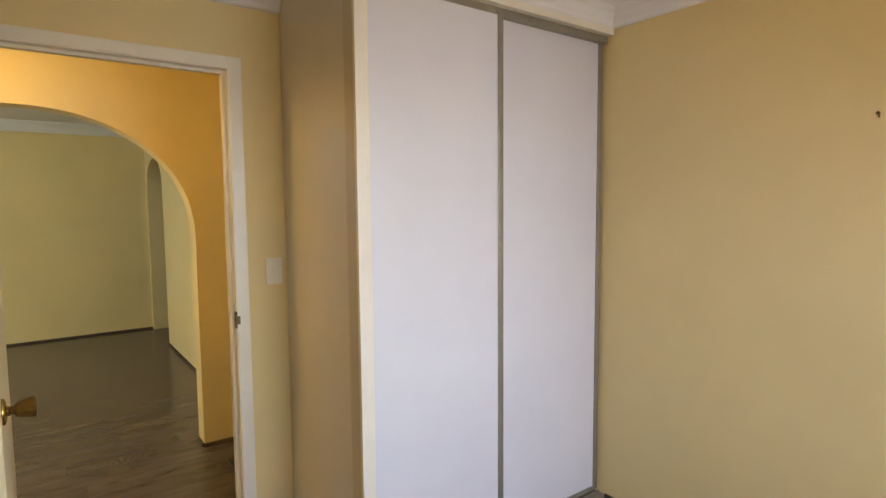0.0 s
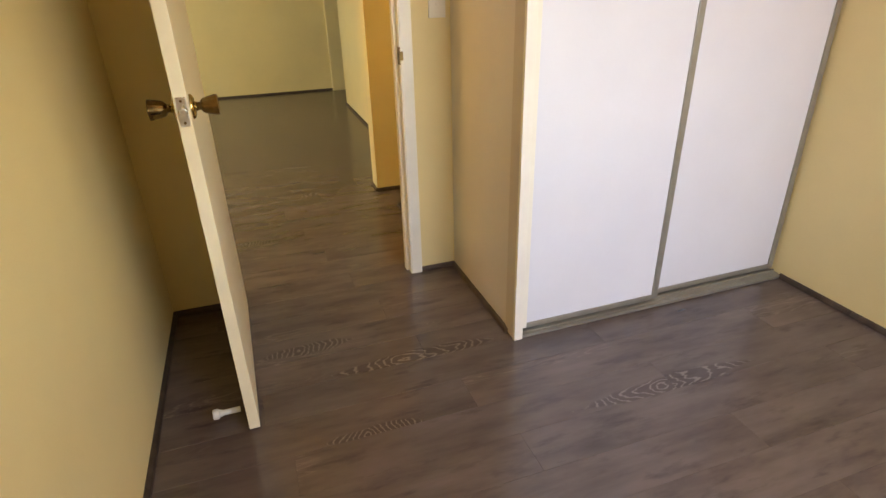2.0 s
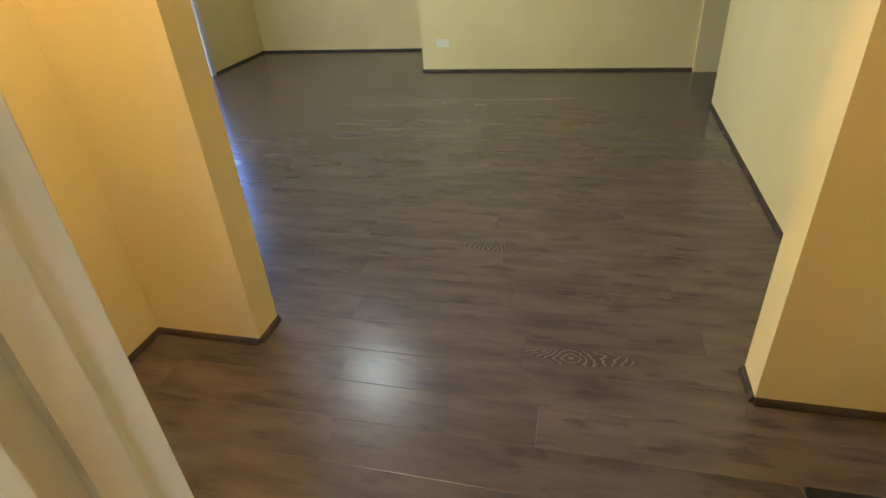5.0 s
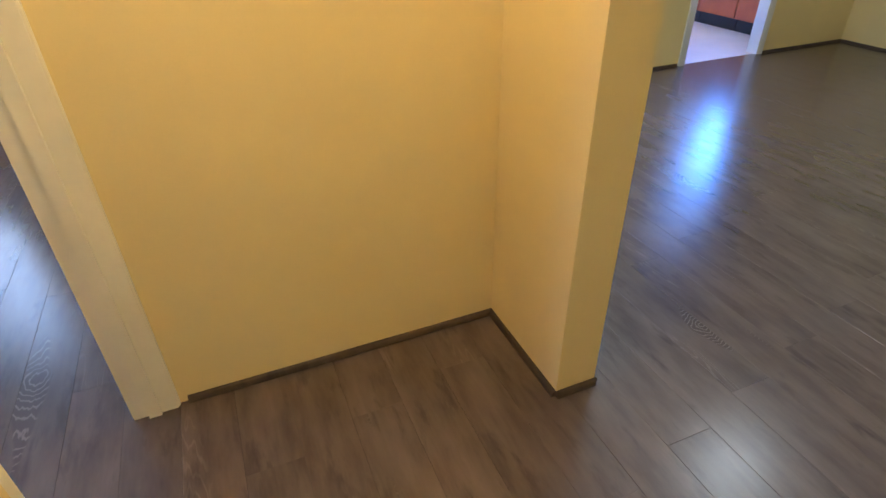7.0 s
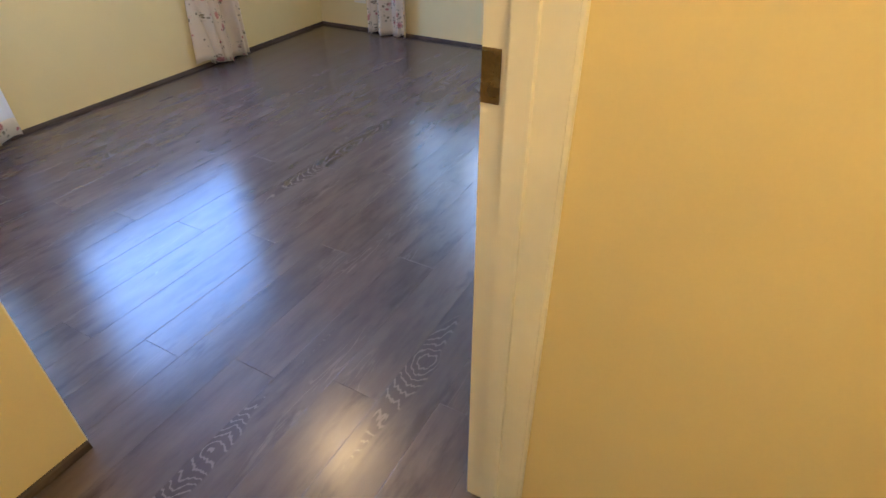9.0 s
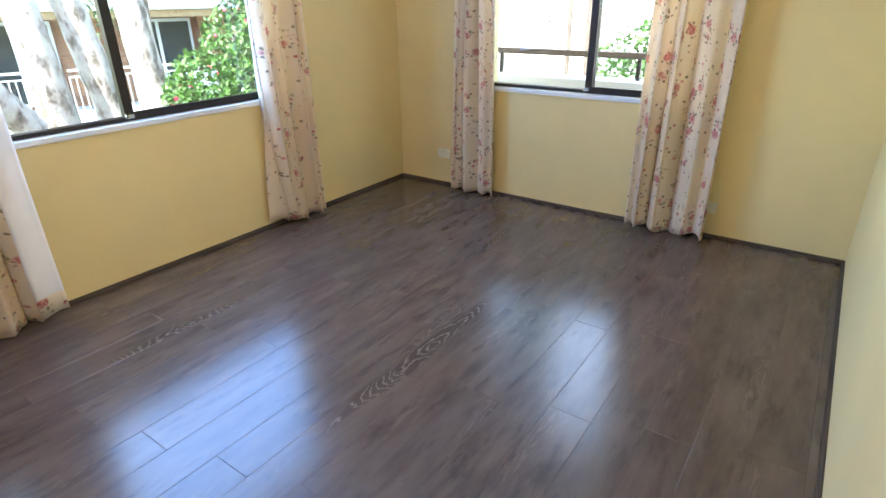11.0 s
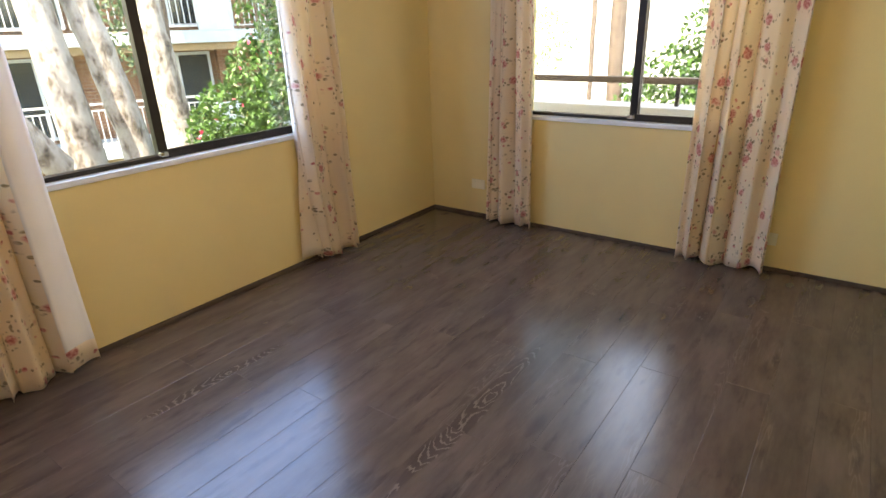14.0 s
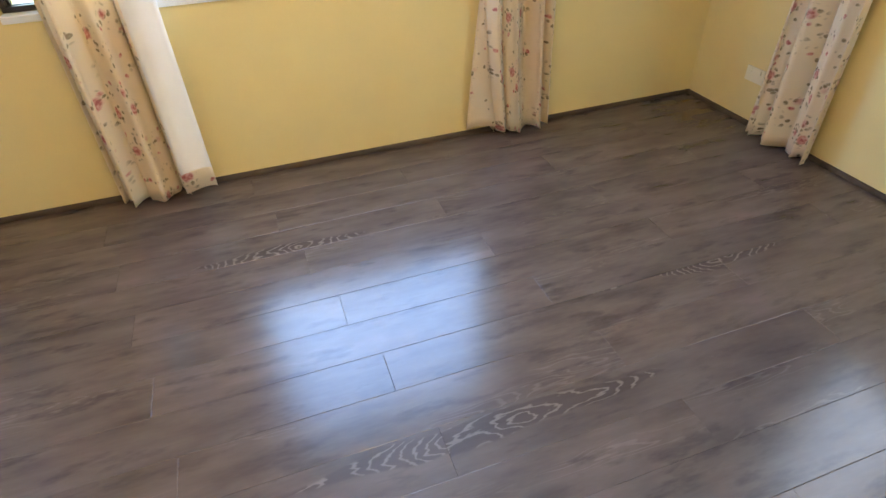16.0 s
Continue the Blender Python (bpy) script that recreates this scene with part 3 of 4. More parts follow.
# leaf swung square into the room: thickness along x, free edge to the south
leaf = part("leaf", boxes((0.022, 0.055, -.842, -.026, .012, 2.03), bevel=.002), M_DOOR, door1)
knob(leaf, 0.055, -.780, 1.02, 1)
knob(leaf, 0.022, -.780, 1.02, -1)
fp = part("faceplate", boxes((.027, .050, -.8445, -.841, .985, 1.055), bevel=.0006), M_STEEL, leaf, "steel latch faceplate")
for dz in (-.026, .026):
    part("screw", lathe([(.0035, 0), (.0035, -.001)], 10, "Y"), M_BRASS_D, leaf).location = (.0385, -.8445, 1.02 + dz)
part("latch", lathe([(.009, 0), (.009, -.006), (.006, -.010)], 16, "Y"), M_STEEL, leaf).location = (.0385, -.8445, 1.02)
for z in (.22, 1.0, 1.80):
    part("hinge", lathe([(.006, 0), (.006, .09)], 10), M_BRASS, door1).location = (.006, -.018, z)
ds = base("door_stop", D1[0] - .052, -.752, .03, "white rubber door stop on the skirting beside the open door", "door stop")
part("stem", lathe([(.012, 0), (.012, .008), (.009, .012), (.009, .066)], 16, "X"), M_RUBBER, ds, "", True).location = (0, 0, 0)
part("tip", lathe([(.016, 0), (.017, .004), (.017, .016), (.012, .02)], 16, "X"), M_RUBBER, ds, "white rubber tip", True).location = (-.018, 0, 0)

fr2 = base("door_frame_2", 0, 0, 0, "cream painted timber door frame with a brass strike plate", "door frame", "structure")
door_frame(fr2, D2[0], D2[1], 0.05, False)
part("strike_plate", boxes((D2[0] - .001, D2[0] + .003, -.012, .016, .985, 1.06), bevel=.0008), M_BRASS_D, fr2, "brass strike plate")
door2 = base("door_2", D2[1], 0, 0, "cream painted flush door opened flat against the wall", "door", "structure")
leaf2 = part("leaf", boxes((.0, .036, -.832, -.018, .012, 2.03), bevel=.002), M_DOOR, door2)
leaf2.location = (-.017, 0, 0)
knob(leaf2, 0.0, -.77, 1.0, -1)

door3 = base("door_3", HE, .69, 0, "cream painted front door in its white frame", "door", "structure")
part("leaf", boxes((.03, .07, -.39, .39, .01, 2.03), bevel=.002), M_DOOR, door3)
part("architrave", boxes((-.018, 0, .41, .47, 0, DH + .06), bevel=.004), M_TRIM, door3)
part("architrave", boxes((-.018, 0, -.47, -.41, 0, DH + .06), bevel=.004), M_TRIM, door3)
part("architrave", boxes((-.018, 0, -.41, .41, DH, DH + .06), bevel=.004), M_TRIM, door3)
kf = base("door_frame_3", LW, 0, 0, "white painted kitchen door frame", "door frame", "structure")
for y0, y1 in ((K0 - .05, K0), (K1, K1 + .05)):
    part("architrave", boxes((0, .016, y0, y1, 0, DH + .05), bevel=.003), M_WHITE, kf)
part("architrave", boxes((0, .016, K0, K1, DH, DH + .05), bevel=.003), M_WHITE, kf)
for y0, y1 in ((K0, K0 + .018), (K1 - .018, K1)):
    part("jamb", boxes((-.1, .012, y0, y1, 0, DH)), M_WHITE, kf)

hook = base("wall_hook", RE, -1.745, 1.775, "small dark brown nail hook in the painted wall", "hook")
part("shank", lathe([(.0025, .006), (.0025, -.016), (.005, -.017), (.005, -.019)], 10, "X"), M_BRASS_D, hook)
part("tail", boxes((-.006, -.002, -.002, .002, -.014, .004), bevel=.0008), M_BRASS_D, hook)

nail = base("nail", -.071, NY1 + .012, 1.171, "tiny dark nail head in the painted hall wall", "nail")
part("head", lathe([(.0016, 0), (.0016, .0015), (.0005, .0025)], 10, "Y"), M_BRASS_D, nail)

# ---- wardrobes ----
def wardrobe(label, w, d, full):
    """Built-in wardrobe: end panel at x 0, front at y 0, body behind to y d; sliding doors."""
    ob = base("wardrobe", 0, 0, 0, label, "wardrobe")
    part("end_panel", boxes((0, .018, .075, d, .0, full)), M_PANEL, ob, "beige laminate end panel")
    part("corner_post", boxes((-.004, .020, .002, .074, 0, full), bevel=.002), M_POST, ob, "darker beige corner strip")
    part("front_post", boxes((-.006, .030, -.014, .002, 0, full), bevel=.002), M_TRIM, ob, "cream painted front post")
    part("bulkhead", boxes((.030, w, -.014, .02, full - .14, full)), M_TRIM, ob, "cream bulkhead above the doors")
    part("top_track", boxes((.030, w, .021, .085, full - .17, full - .12)), M_TRACK, ob)
    part("bottom_track", boxes((.030, w, -.006, .010, 0, .012), (.030, w, .010, .075, 0, .016), (.030, w, .036, .040, .016, .024)), M_TRACK, ob, "olive metal floor track")
    mid = w * .5 - .018
    for x0, x1, y in ((.032, mid + .02, .012), (mid - .02, w - .004, .046)):
        dr = part("door", boxes((x0 + .028, x1 - .028, y + .006, y + .020, .05, full - .17)), M_WHITE, ob, "white laminate sliding door")
        for a, b in ((x0, x0 + .028), (x1 - .028, x1)):
            part("stile", boxes((a, b, y, y + .026, .03, full - .155), bevel=.003), M_TRIM if a < .05 else M_TRACK, dr)
        part("rail", boxes((x0 + .028, x1 - .028, y, y + .026, .03, .05)), M_TRACK, dr)
    part("back", boxes((.018, w, d - .012, d - .004, 0, full)), M_PANEL, ob)
    return ob


w1 = wardrobe("built-in wardrobe with white sliding doors and beige end panel", RE - WFX - .004, -WFY - .004, H - .004)
w1.matrix_basis = pose(WFX, WFY, .002)
w2 = wardrobe("built-in wardrobe with a plain painted end panel", -RS + VY - .008, -VX - .052 - .004, H - .004)
w2.matrix_basis = pose(VX, VY, .002, 0, 0, -90)
solid("wall_nib", boxes((VX - .006, -.054, VY + .0, VY + .022, 0, H)), M_WALL, "cream painted end of the wardrobe", "wall")

# ---- switches and sockets ----
def plate(name, label, category, m, w, h, rockers):
    """A wall plate in the local x-z plane, facing -y."""
    ob = base(name, 0, 0, 0, label, category)
    part("plate", boxes((-w / 2, w / 2, -.007, 0, -h / 2, h / 2), bevel=.002), M_PLASTIC, ob)
    for x, z in rockers:
        part("rocker", boxes((x - .006, x + .006, -.012, -.007, z - .011, z + .011), bevel=.0015), M_PLASTIC, ob)
    ob.matrix_basis = m
    return ob


plate("light_switch", "white plastic light switch on the cream wall", "light switch", pose(1.237, -.001, 1.205), .072, .115, [(0, 0)])
plate("power_socket", "white double power socket low on the wall", "power socket", pose(RW + .001, -2.665, .25, 0, 0, 90), .115, .072, [(-.03, .02), (.03, .02)])
plate("power_socket", "small white socket low behind the curtain", "power socket", pose(RW + .001, -.715, .19, 0, 0, 90), .072, .072, [(0, .012)])
plate("power_socket", "white double power socket low on the living room wall", "power socket", pose(-.72, LN - .001, .265), .115, .072, [(-.03, .02), (.03, .02)])

rug = base("doormat", 1.40, .68, 0, "dark brown coir doormat on the hall floor", "doormat")
part("mat_face", boxes((-.155, .155, -.22, .22, .002, .014), bevel=.003), M_MAT, rug)
part("backing", boxes((-.16, .16, -.225, .225, 0, .004)), M_KICK, rug)


def ceiling_light(x, y, label):
    ob = base("ceiling_light", x, y, H, label, "ceiling light")
    part("canopy", lathe([(.06, 0), (.06, -.012), (.05, -.02), (.012, -.024)], 28), M_PLASTIC, ob, "", True)
    part("bulb_holder", lathe([(.018, -.02), (.018, -.06), (.014, -.065)], 20), M_PLASTIC, ob, "", True)
    return ob


ceiling_light(-.38, .66, "plain white ceiling lamp holder in the hall")
ceiling_light(-1.0, 3.3, "plain white ceiling lamp holder in the living room")
ceiling_light(-4.4, 4.6, "plain white ceiling lamp holder added unseen in the kitchen")
ceiling_light(1.25, -2.2, "plain white ceiling lamp holder in the first bedroom")
ceiling_light(-1.98, -1.5, "plain white ceiling lamp holder in the bedroom")

# unseen overhang, added to block direct sun at the east window
solid("eave", boxes((RE + .13, RE + 1.05, RS - .2, NY0 + .1, H + .02, H + .14)), M_TRIM, "unseen roof eave added to keep the sun out of the first bedroom", "eave")

# ---- windows ----
def window(name, m, w, z0, z1, label, depth):
    """A two-leaf sliding window in the local x-z plane; +y is outside; origin at the middle of the sill."""
    ob = base(name, 0, 0, 0, label, "window", "structure")
    h, f = z1 - z0, .020
    part("window_frame", boxes((-w / 2, w / 2, .045, .09, 0, f), (-w / 2, w / 2, .045, .09, h - f, h), (-w / 2, -w / 2 + f, .045, .09, f, h - f), (w / 2 - f, w / 2, .045, .09, f, h - f), bevel=.002), M_BLACK, ob, "dark bronze aluminium frame")
    # the fixed leaf is glazed straight into the frame; the sliding one has rails of its own
    for s, y, lo in ((-1, .066, .002), (1, .042, .022)):
        x0, x1 = (-w / 2 + f, .024) if s < 0 else (-.026, w / 2 - f)
        sash = part("sash", boxes((x0, x1, y, y + .022, f, f + lo), (x0, x1, y, y + .022, h - f - lo, h - f), (x0, x0 + (.046 if s > 0 else .010), y, y + .022, f + lo, h - f - lo), (x1 - (.024 if s > 0 else .046), x1, y, y + .022, f + lo, h - f - lo), bevel=.0015), M_BLACK, ob)
        pane = part("pane", boxes((x0 + .008, x1 - .012, y + .008, y + .012, f + lo * .6, h - f - lo * .6)), M_GLASS, sash, "clear glass pane")
        pane.visible_shadow = False
    part("catch", boxes((-.03, .008, .016, .042, f - .004, f + .016), bevel=.004), M_STEEL, ob, "small metal window catch")
    part("window_sill", boxes((-w / 2, w / 2, -.012, .045, -.026, 0), (-w / 2, w / 2, .09, depth, -.018, 0), bevel=.003), M_SILL, ob, "white painted sill")
    ob.matrix_basis = m
    return ob


window("window_1", pose((WA[0] + WA[1]) / 2, RS, WA[2] + .018, 0, 0, 180), WA[1] - WA[0] - .004, WA[2] + .018, WA[3], "dark-framed sliding window with a white sill", .19)
window("window_2", pose(RW, (WB[0] + WB[1]) / 2, WB[2] + .018, 0, 0, 90), WB[1] - WB[0] - .004, WB[2] + .018, WB[3], "dark-framed sliding window above a white sill", .19)
window("window_3", pose(RE + .06, (WC[0] + WC[1]) / 2, WC[2] + .018, 0, 0, -90), WC[1] - WC[0] - .004, WC[2] + .018, WC[3], "dark-framed sliding window of the first bedroom", .13)
window("window_5", pose(1.65, RS - .06, .818, 0, 0, 180), 1.196, .818, 2.10, "dark-framed sliding window in the corner of the first bedroom", .13)
# never in view, goes with the lamp added in the living room
window("window_6", pose(LW - .03, 2.35, .818, 0, 0, 90), 1.496, .818, 2.10, "unseen dark-framed sliding window added to light the living room", .10)
window("window_4", pose(-4.05, 6.15, 1.068), 1.196, 1.068, 2.08, "kitchen window over the bench", .14)


def curtain(name, m, w_top, w_bot, top, bot, folds, seed, label, flip=False, tail=0.0, lining=None):
    """A gathered hanging curtain: width along local x, folds along y, origin at its floor middle."""
    rnd = random.Random(seed)
    ob = base(name, 0, 0, 0, label, "curtain")
    nu, nv = folds * 12, 44
    ph = [rnd.uniform(-.7, .7) for _ in range(8)]
    cloth = w_bot * 2.1
    me = bpy.data.meshes.new("cloth")
    vs, fs, uvs = [], [], []
    for j in range(nv + 1):
        t = j / nv                                    # 0 at the top
        z = top + (bot - top) * t
        w = w_top + (w_bot - w_top) * t ** 1.3
        deep = (.016 + .032 * min(1, t * 1.6)) * (1 + .15 * math.sin(3 * t + ph[0]))
        for i in range(nu + 1):
            s = i / nu
            amp = deep * (.72 + .38 * math.sin(8.5 * s + 3 * ph[6] + .8 * t))
            a = 2 * math.pi * folds * (s + .050 * math.sin(5 * s + ph[1]) + .03 * t * math.sin(7 * s + ph[2]))
            x = (s - .5) * w + .35 * amp * math.sin(2 * a) * .6 + tail * (s if not flip else 1 - s) * t ** 3
            y = amp * (math.sin(a) + .30 * math.sin(2.3 * a + ph[3] + 2 * t)) + .010 * math.sin(4 * t + 6 * s + ph[4])
            hem = .012 * math.sin(9 * s + ph[5]) + .004 * math.sin(a) if j == nv else 0
            vs.append((x, y, z + hem))
            uvs.append((s * cloth + seed, z))
    for j in range(nv):
        for i in range(nu):
            k = j * (nu + 1) + i
            fs.append((k, k + 1, k + nu + 2, k + nu + 1))
    me.from_pydata(vs, [], fs)
    lay = me.uv_layers.new(name="UVMap")
    for lp in me.loops:
        lay.data[lp.index].uv = uvs[lp.vertex_index]
    me.materials.append(M_FLORAL)
    me.shade_smooth()
    c = new("cloth", me)
    c.parent = ob
    sol = c.modifiers.new("thickness", "SOLIDIFY")
    sol.thickness = .0025
    if lining:
        side, wt_, wb_, ztop, inset, depth_, printed = lining
        lm = bpy.data.meshes.new("lining")
        lv, lf = [], []
        for j in range(25):
            t = j / 24
            z = ztop + (bot + .03 - ztop) * t
            for i in range(9):
                q = i / 8
                x = side * (w_top / 2 + (w_bot - w_top) / 2 * t - inset + (wt_ + (wb_ - wt_) * t) * q)
                lv.append((x, depth_ + .016 * math.sin(q * 3.6 + t) + .006 * math.sin(7 * t), z + .05 * q * t * (1 - q)))
        for j in range(24):
            for i in range(8):
                k = j * 9 + i
                lf.append((k, k + 1, k + 10, k + 9))
        lm.from_pydata(lv, [], lf)
        lm.materials.append(M_LINING)
        lm.materials.append(M_FLORAL)
        ll = lm.uv_layers.new(name="UVMap")
        for lp in lm.loops:
            ll.data[lp.index].uv = (lv[lp.vertex_index][0] + seed * .37, lv[lp.vertex_index][2])
        for p_ in lm.polygons:
            p_.material_index = int(p_.index // 8 >= printed)       # rows that show the print
        lm.shade_smooth()
        lo_ = new("lining", lm)
        lo_.parent = ob
        tagged(lo_, "plain white lining turned outwards")
        lo_.modifiers.new("thickness", "SOLIDIFY").thickness = .002
    # gathering tape and hooks
    part("heading_tape", boxes((-w_top / 2, w_top / 2, -.004, .004, top - .07, top - .045)), M_LINING, ob, "white gathering tape")
    for i in range(folds + 1):
        part("hook", lathe([(.004, 0), (.004, .045)], 8), M_PLASTIC, ob).location = (-w_top / 2 + w_top * i / folds, .012, top - .04)
    ob.matrix_basis = m
    return ob


curtain("curtain", pose(RW + .075, -2.355, 0, 0, 0, 90), .32, .39, 2.27, .015, 4, 3, "cream rose-patterned curtain drawn to one side of the window")
curtain("curtain", pose(RW + .085, -.945, 0, 0, 0, 90), .47, .48, 2.27, .015, 4, 7, "wide cream rose-patterned curtain drawn aside, backlit")
curtain("curtain", pose(-3.015, RS + .075, 0, 0, 0, 0), .34, .44, 2.27, .015, 4, 11, "cream rose-patterned curtain hanging by the big window", lining=(1, .10, .165, 1.15, .16, -.028, 0), tail=-.13)
curtain("curtain", pose(-1.30, RS + .085, 0, 0, 0, 0), .30, .29, 2.27, .015, 3, 17, "cream rose-patterned curtain with its white lining turned out", lining=(-1, .10, .13, 2.25, .02, .045, 23))


def curtain_rail(m, w):
    ob = base("curtain_rail", 0, 0, 0, "brown timber curtain rail above the window", "curtain rail")
    part("board", boxes((-w / 2, w / 2, .0, .022, 2.140, 2.188), bevel=.004), M_PELMET, ob)
    part("track", boxes((-w / 2, w / 2, .022, .045, 2.168, 2.185), bevel=.003), M_PLASTIC, ob, "white plastic track")
    ob.matrix_basis = m
    return ob


curtain_rail(pose(RW + .002, -1.62, 0, 0, 0, -90), 1.76)
curtain_rail(pose(-2.15, RS + .002, 0, 0, 0, 0), 1.98)

# ---- kitchen ----
for i, x in enumerate((-4.72, -4.22, -3.72)):
    cab = base("cabinet", x, 5.52, 0, "red-brown timber kitchen base cabinet", "cabinet", "", "kitchen base cabinets")
    part("body", boxes((-.245, .245, .02, .61, .12, .86)), M_REDWOOD, cab)
    part("door", boxes((-.243, .243, -.002, .018, .125, .855), bevel=.004), M_REDWOOD, cab)
    part("kickboard", boxes((-.245, .245, .05, .07, 0, .12)), M_KICK, cab, "black kickboard")
bt = base("benchtop", -4.22, 5.52, .86, "white laminate kitchen benchtop over the cabinets", "benchtop")
part("slab", boxes((-.76, .76, -.02, .62, 0, .035), bevel=.006), M_BENCH, bt)

# ---- outside ----
GZ = -2.9
solid("ground", boxes((-120, 120, -120, -3.4, GZ - .1, GZ), (-120, -4.6, -3.4, 120, GZ - .1, GZ), (-4.6, 120, 6.5, 120, GZ - .1, GZ), (3.5, 120, -3.4, 6.5, GZ - .1, GZ)), M_GRASS, "garden ground between the apartment blocks", "ground")
for nm, d in (("outer_wall_south", (WX0, RE + .1, SY0, RS, GZ, -.01)), ("outer_wall_west", (WX0, RW, RS, NY1, GZ, -.01))):
    solid(nm, boxes(d), M_BRICK, "red brick outer wall below the windows", "wall")


def brick_mat(name, a, b2, mortar):
    m, nt, b = mat(name)
    v = coords(nt)
    br = nt.nodes.new("ShaderNodeTexBrick")
    br.inputs["Scale"].default_value = 1.0
    br.inputs["Brick Width"].default_value, br.inputs["Row Height"].default_value, br.inputs["Mortar Size"].default_value = 0.24, 0.086, 0.006
    br.inputs["Color1"].default_value, br.inputs["Color2"].default_value, br.inputs["Mortar"].default_value = (*a, 1), (*b2, 1), (*mortar, 1)
    rot = nt.nodes.new("ShaderNodeMapping")
    rot.inputs["Rotation"].default_value = (radians(90), 0, 0)
    nt.links.new(v, rot.inputs[0])
    nt.links.new(rot.outputs[0], br.inputs["Vector"])
    nt.links.new(mix(nt, 0.5, br.outputs[0], ramp(nt, noise_tex(nt, v, 3), [(0.3, (0.5, 0.5, 0.5)), (0.7, (1.3, 1.3, 1.3))]), "MULTIPLY"), b.inputs["Base Color"])
    b.inputs["Roughness"].default_value = 0.9
    bump(nt, b, br.outputs[1], -0.6, 0.01)
    return m


M_BRICKWORK = brick_mat("red_brickwork", (0.24, 0.115, 0.065), (0.17, 0.08, 0.048), (0.24, 0.21, 0.18))


def apartment():
    """Brick block with white balconies; local +y faces the bedroom windows."""
    ob = base("apartment_building", 0, 0, 0, "red brick apartment block with white balconies and railings", "building")
    part("wall", boxes((-11, 11, -7, -1.5, GZ, 7.3)), M_BRICKWORK, ob, "red brick wall")
    part("roof", boxes((-11.3, 11.3, -7.3, -1.2, 7.3, 7.45)), M_CONC, ob)
    for z in (-1.15, 1.49, 4.27):
        part("balcony", boxes((-9, 9, -1.5, 0, z - .30, z), bevel=.008), M_RENDER_SHADED, ob, "white rendered balcony slab")
        part("lintel", boxes((-9, 9, -.30, -.14, z - .48, z - .30)), M_PELMET, ob, "brown timber soffit beam")
        for x0, x1 in ((-8.9, -.02), (.87, 3.6), (3.7, 8.9)):
            rl = part("railing", boxes((x0, x1, -.08, -.03, z + 1.02, z + 1.07), (x0, x1, -.07, -.04, z + .88, z + .91), (x0, x1, -.07, -.04, z + .08, z + .11)), M_RAIL, ob, "white steel railing")
            k = int((x1 - x0) / .135)
            me = mesh_of("baluster", boxes((-.011, .011, -.011, .011, z + .11, z + .88)), M_RAIL)
            for i in range(k + 1):
                bl = new("baluster", me)
                bl.parent = rl
                bl.location = (x0 + (x1 - x0) * i / k, -.055, 0)
        part("parapet", boxes((0, .85, -.14, .01, z - .02, z + .84), bevel=.01), M_RENDER_SHADED, ob, "white rendered parapet")
        part("parapet_rail", boxes((0, .85, -.08, -.03, z + 1.02, z + 1.07), (0, .85, -.07, -.04, z + .92, z + .95)), M_RAIL, ob)
        part("pier", boxes((-.75, .35, -1.5, -1.1, z, z + 2.3)), M_BRICKWORK, ob, "red-brown brick pier")
        for x in (-6.2, -2.4, 1.35, 4.6) if z < 4 else ():
            wn = part("window", boxes((x - .85, x + .85, -1.52, -1.44, z + .1, z + 2.1)), M_RAIL, ob, "white framed sliding door")
            for a in (-.78, .04):
                part("pane", boxes((x + a, x + a + .74, -1.45, -1.43, z + .18, z + 2.02)), M_DARKGLASS, wn, "dark glass pane")
    ob.matrix_basis = pose(-10.1, -13.87, 0, 0, 0, -24)
    return ob


apartment()


def white_block():
    ob = base("apartment_building", 0, 0, 0, "white rendered apartment block across the garden", "building")
    part("wall", boxes((-9, 0, -14, 14, GZ, 7.4)), M_RENDER, ob)
    part("roof", boxes((-9.3, .35, -14.3, 14.3, 7.4, 7.7)), M_CONC, ob)
    for z, hh in ((-.6, .8), (2.85, .85), (5.6, .85)):
        for y in (-10.4, -8.2, -3.2, -1.5, 2.2, 4.4, 8.0, 10.2):
            wn = part("window", boxes((-.05, .04, y - .42, y + .42, z, z + hh)), M_RAIL, ob, "white window frame")
            for a in (-.37, .02):
                part("pane", boxes((.03, .05, y + a, y + a + .35, z + .06, z + hh - .06)), M_PALEGLASS, wn)
        part("band", boxes((0, .06, -14, 14, z - .6, z - .47)), M_CONC, ob, "grey string course")
    ob.matrix_basis = pose(-16.5, -2.5, 0, 0, 0, -8)
    return ob


white_block()


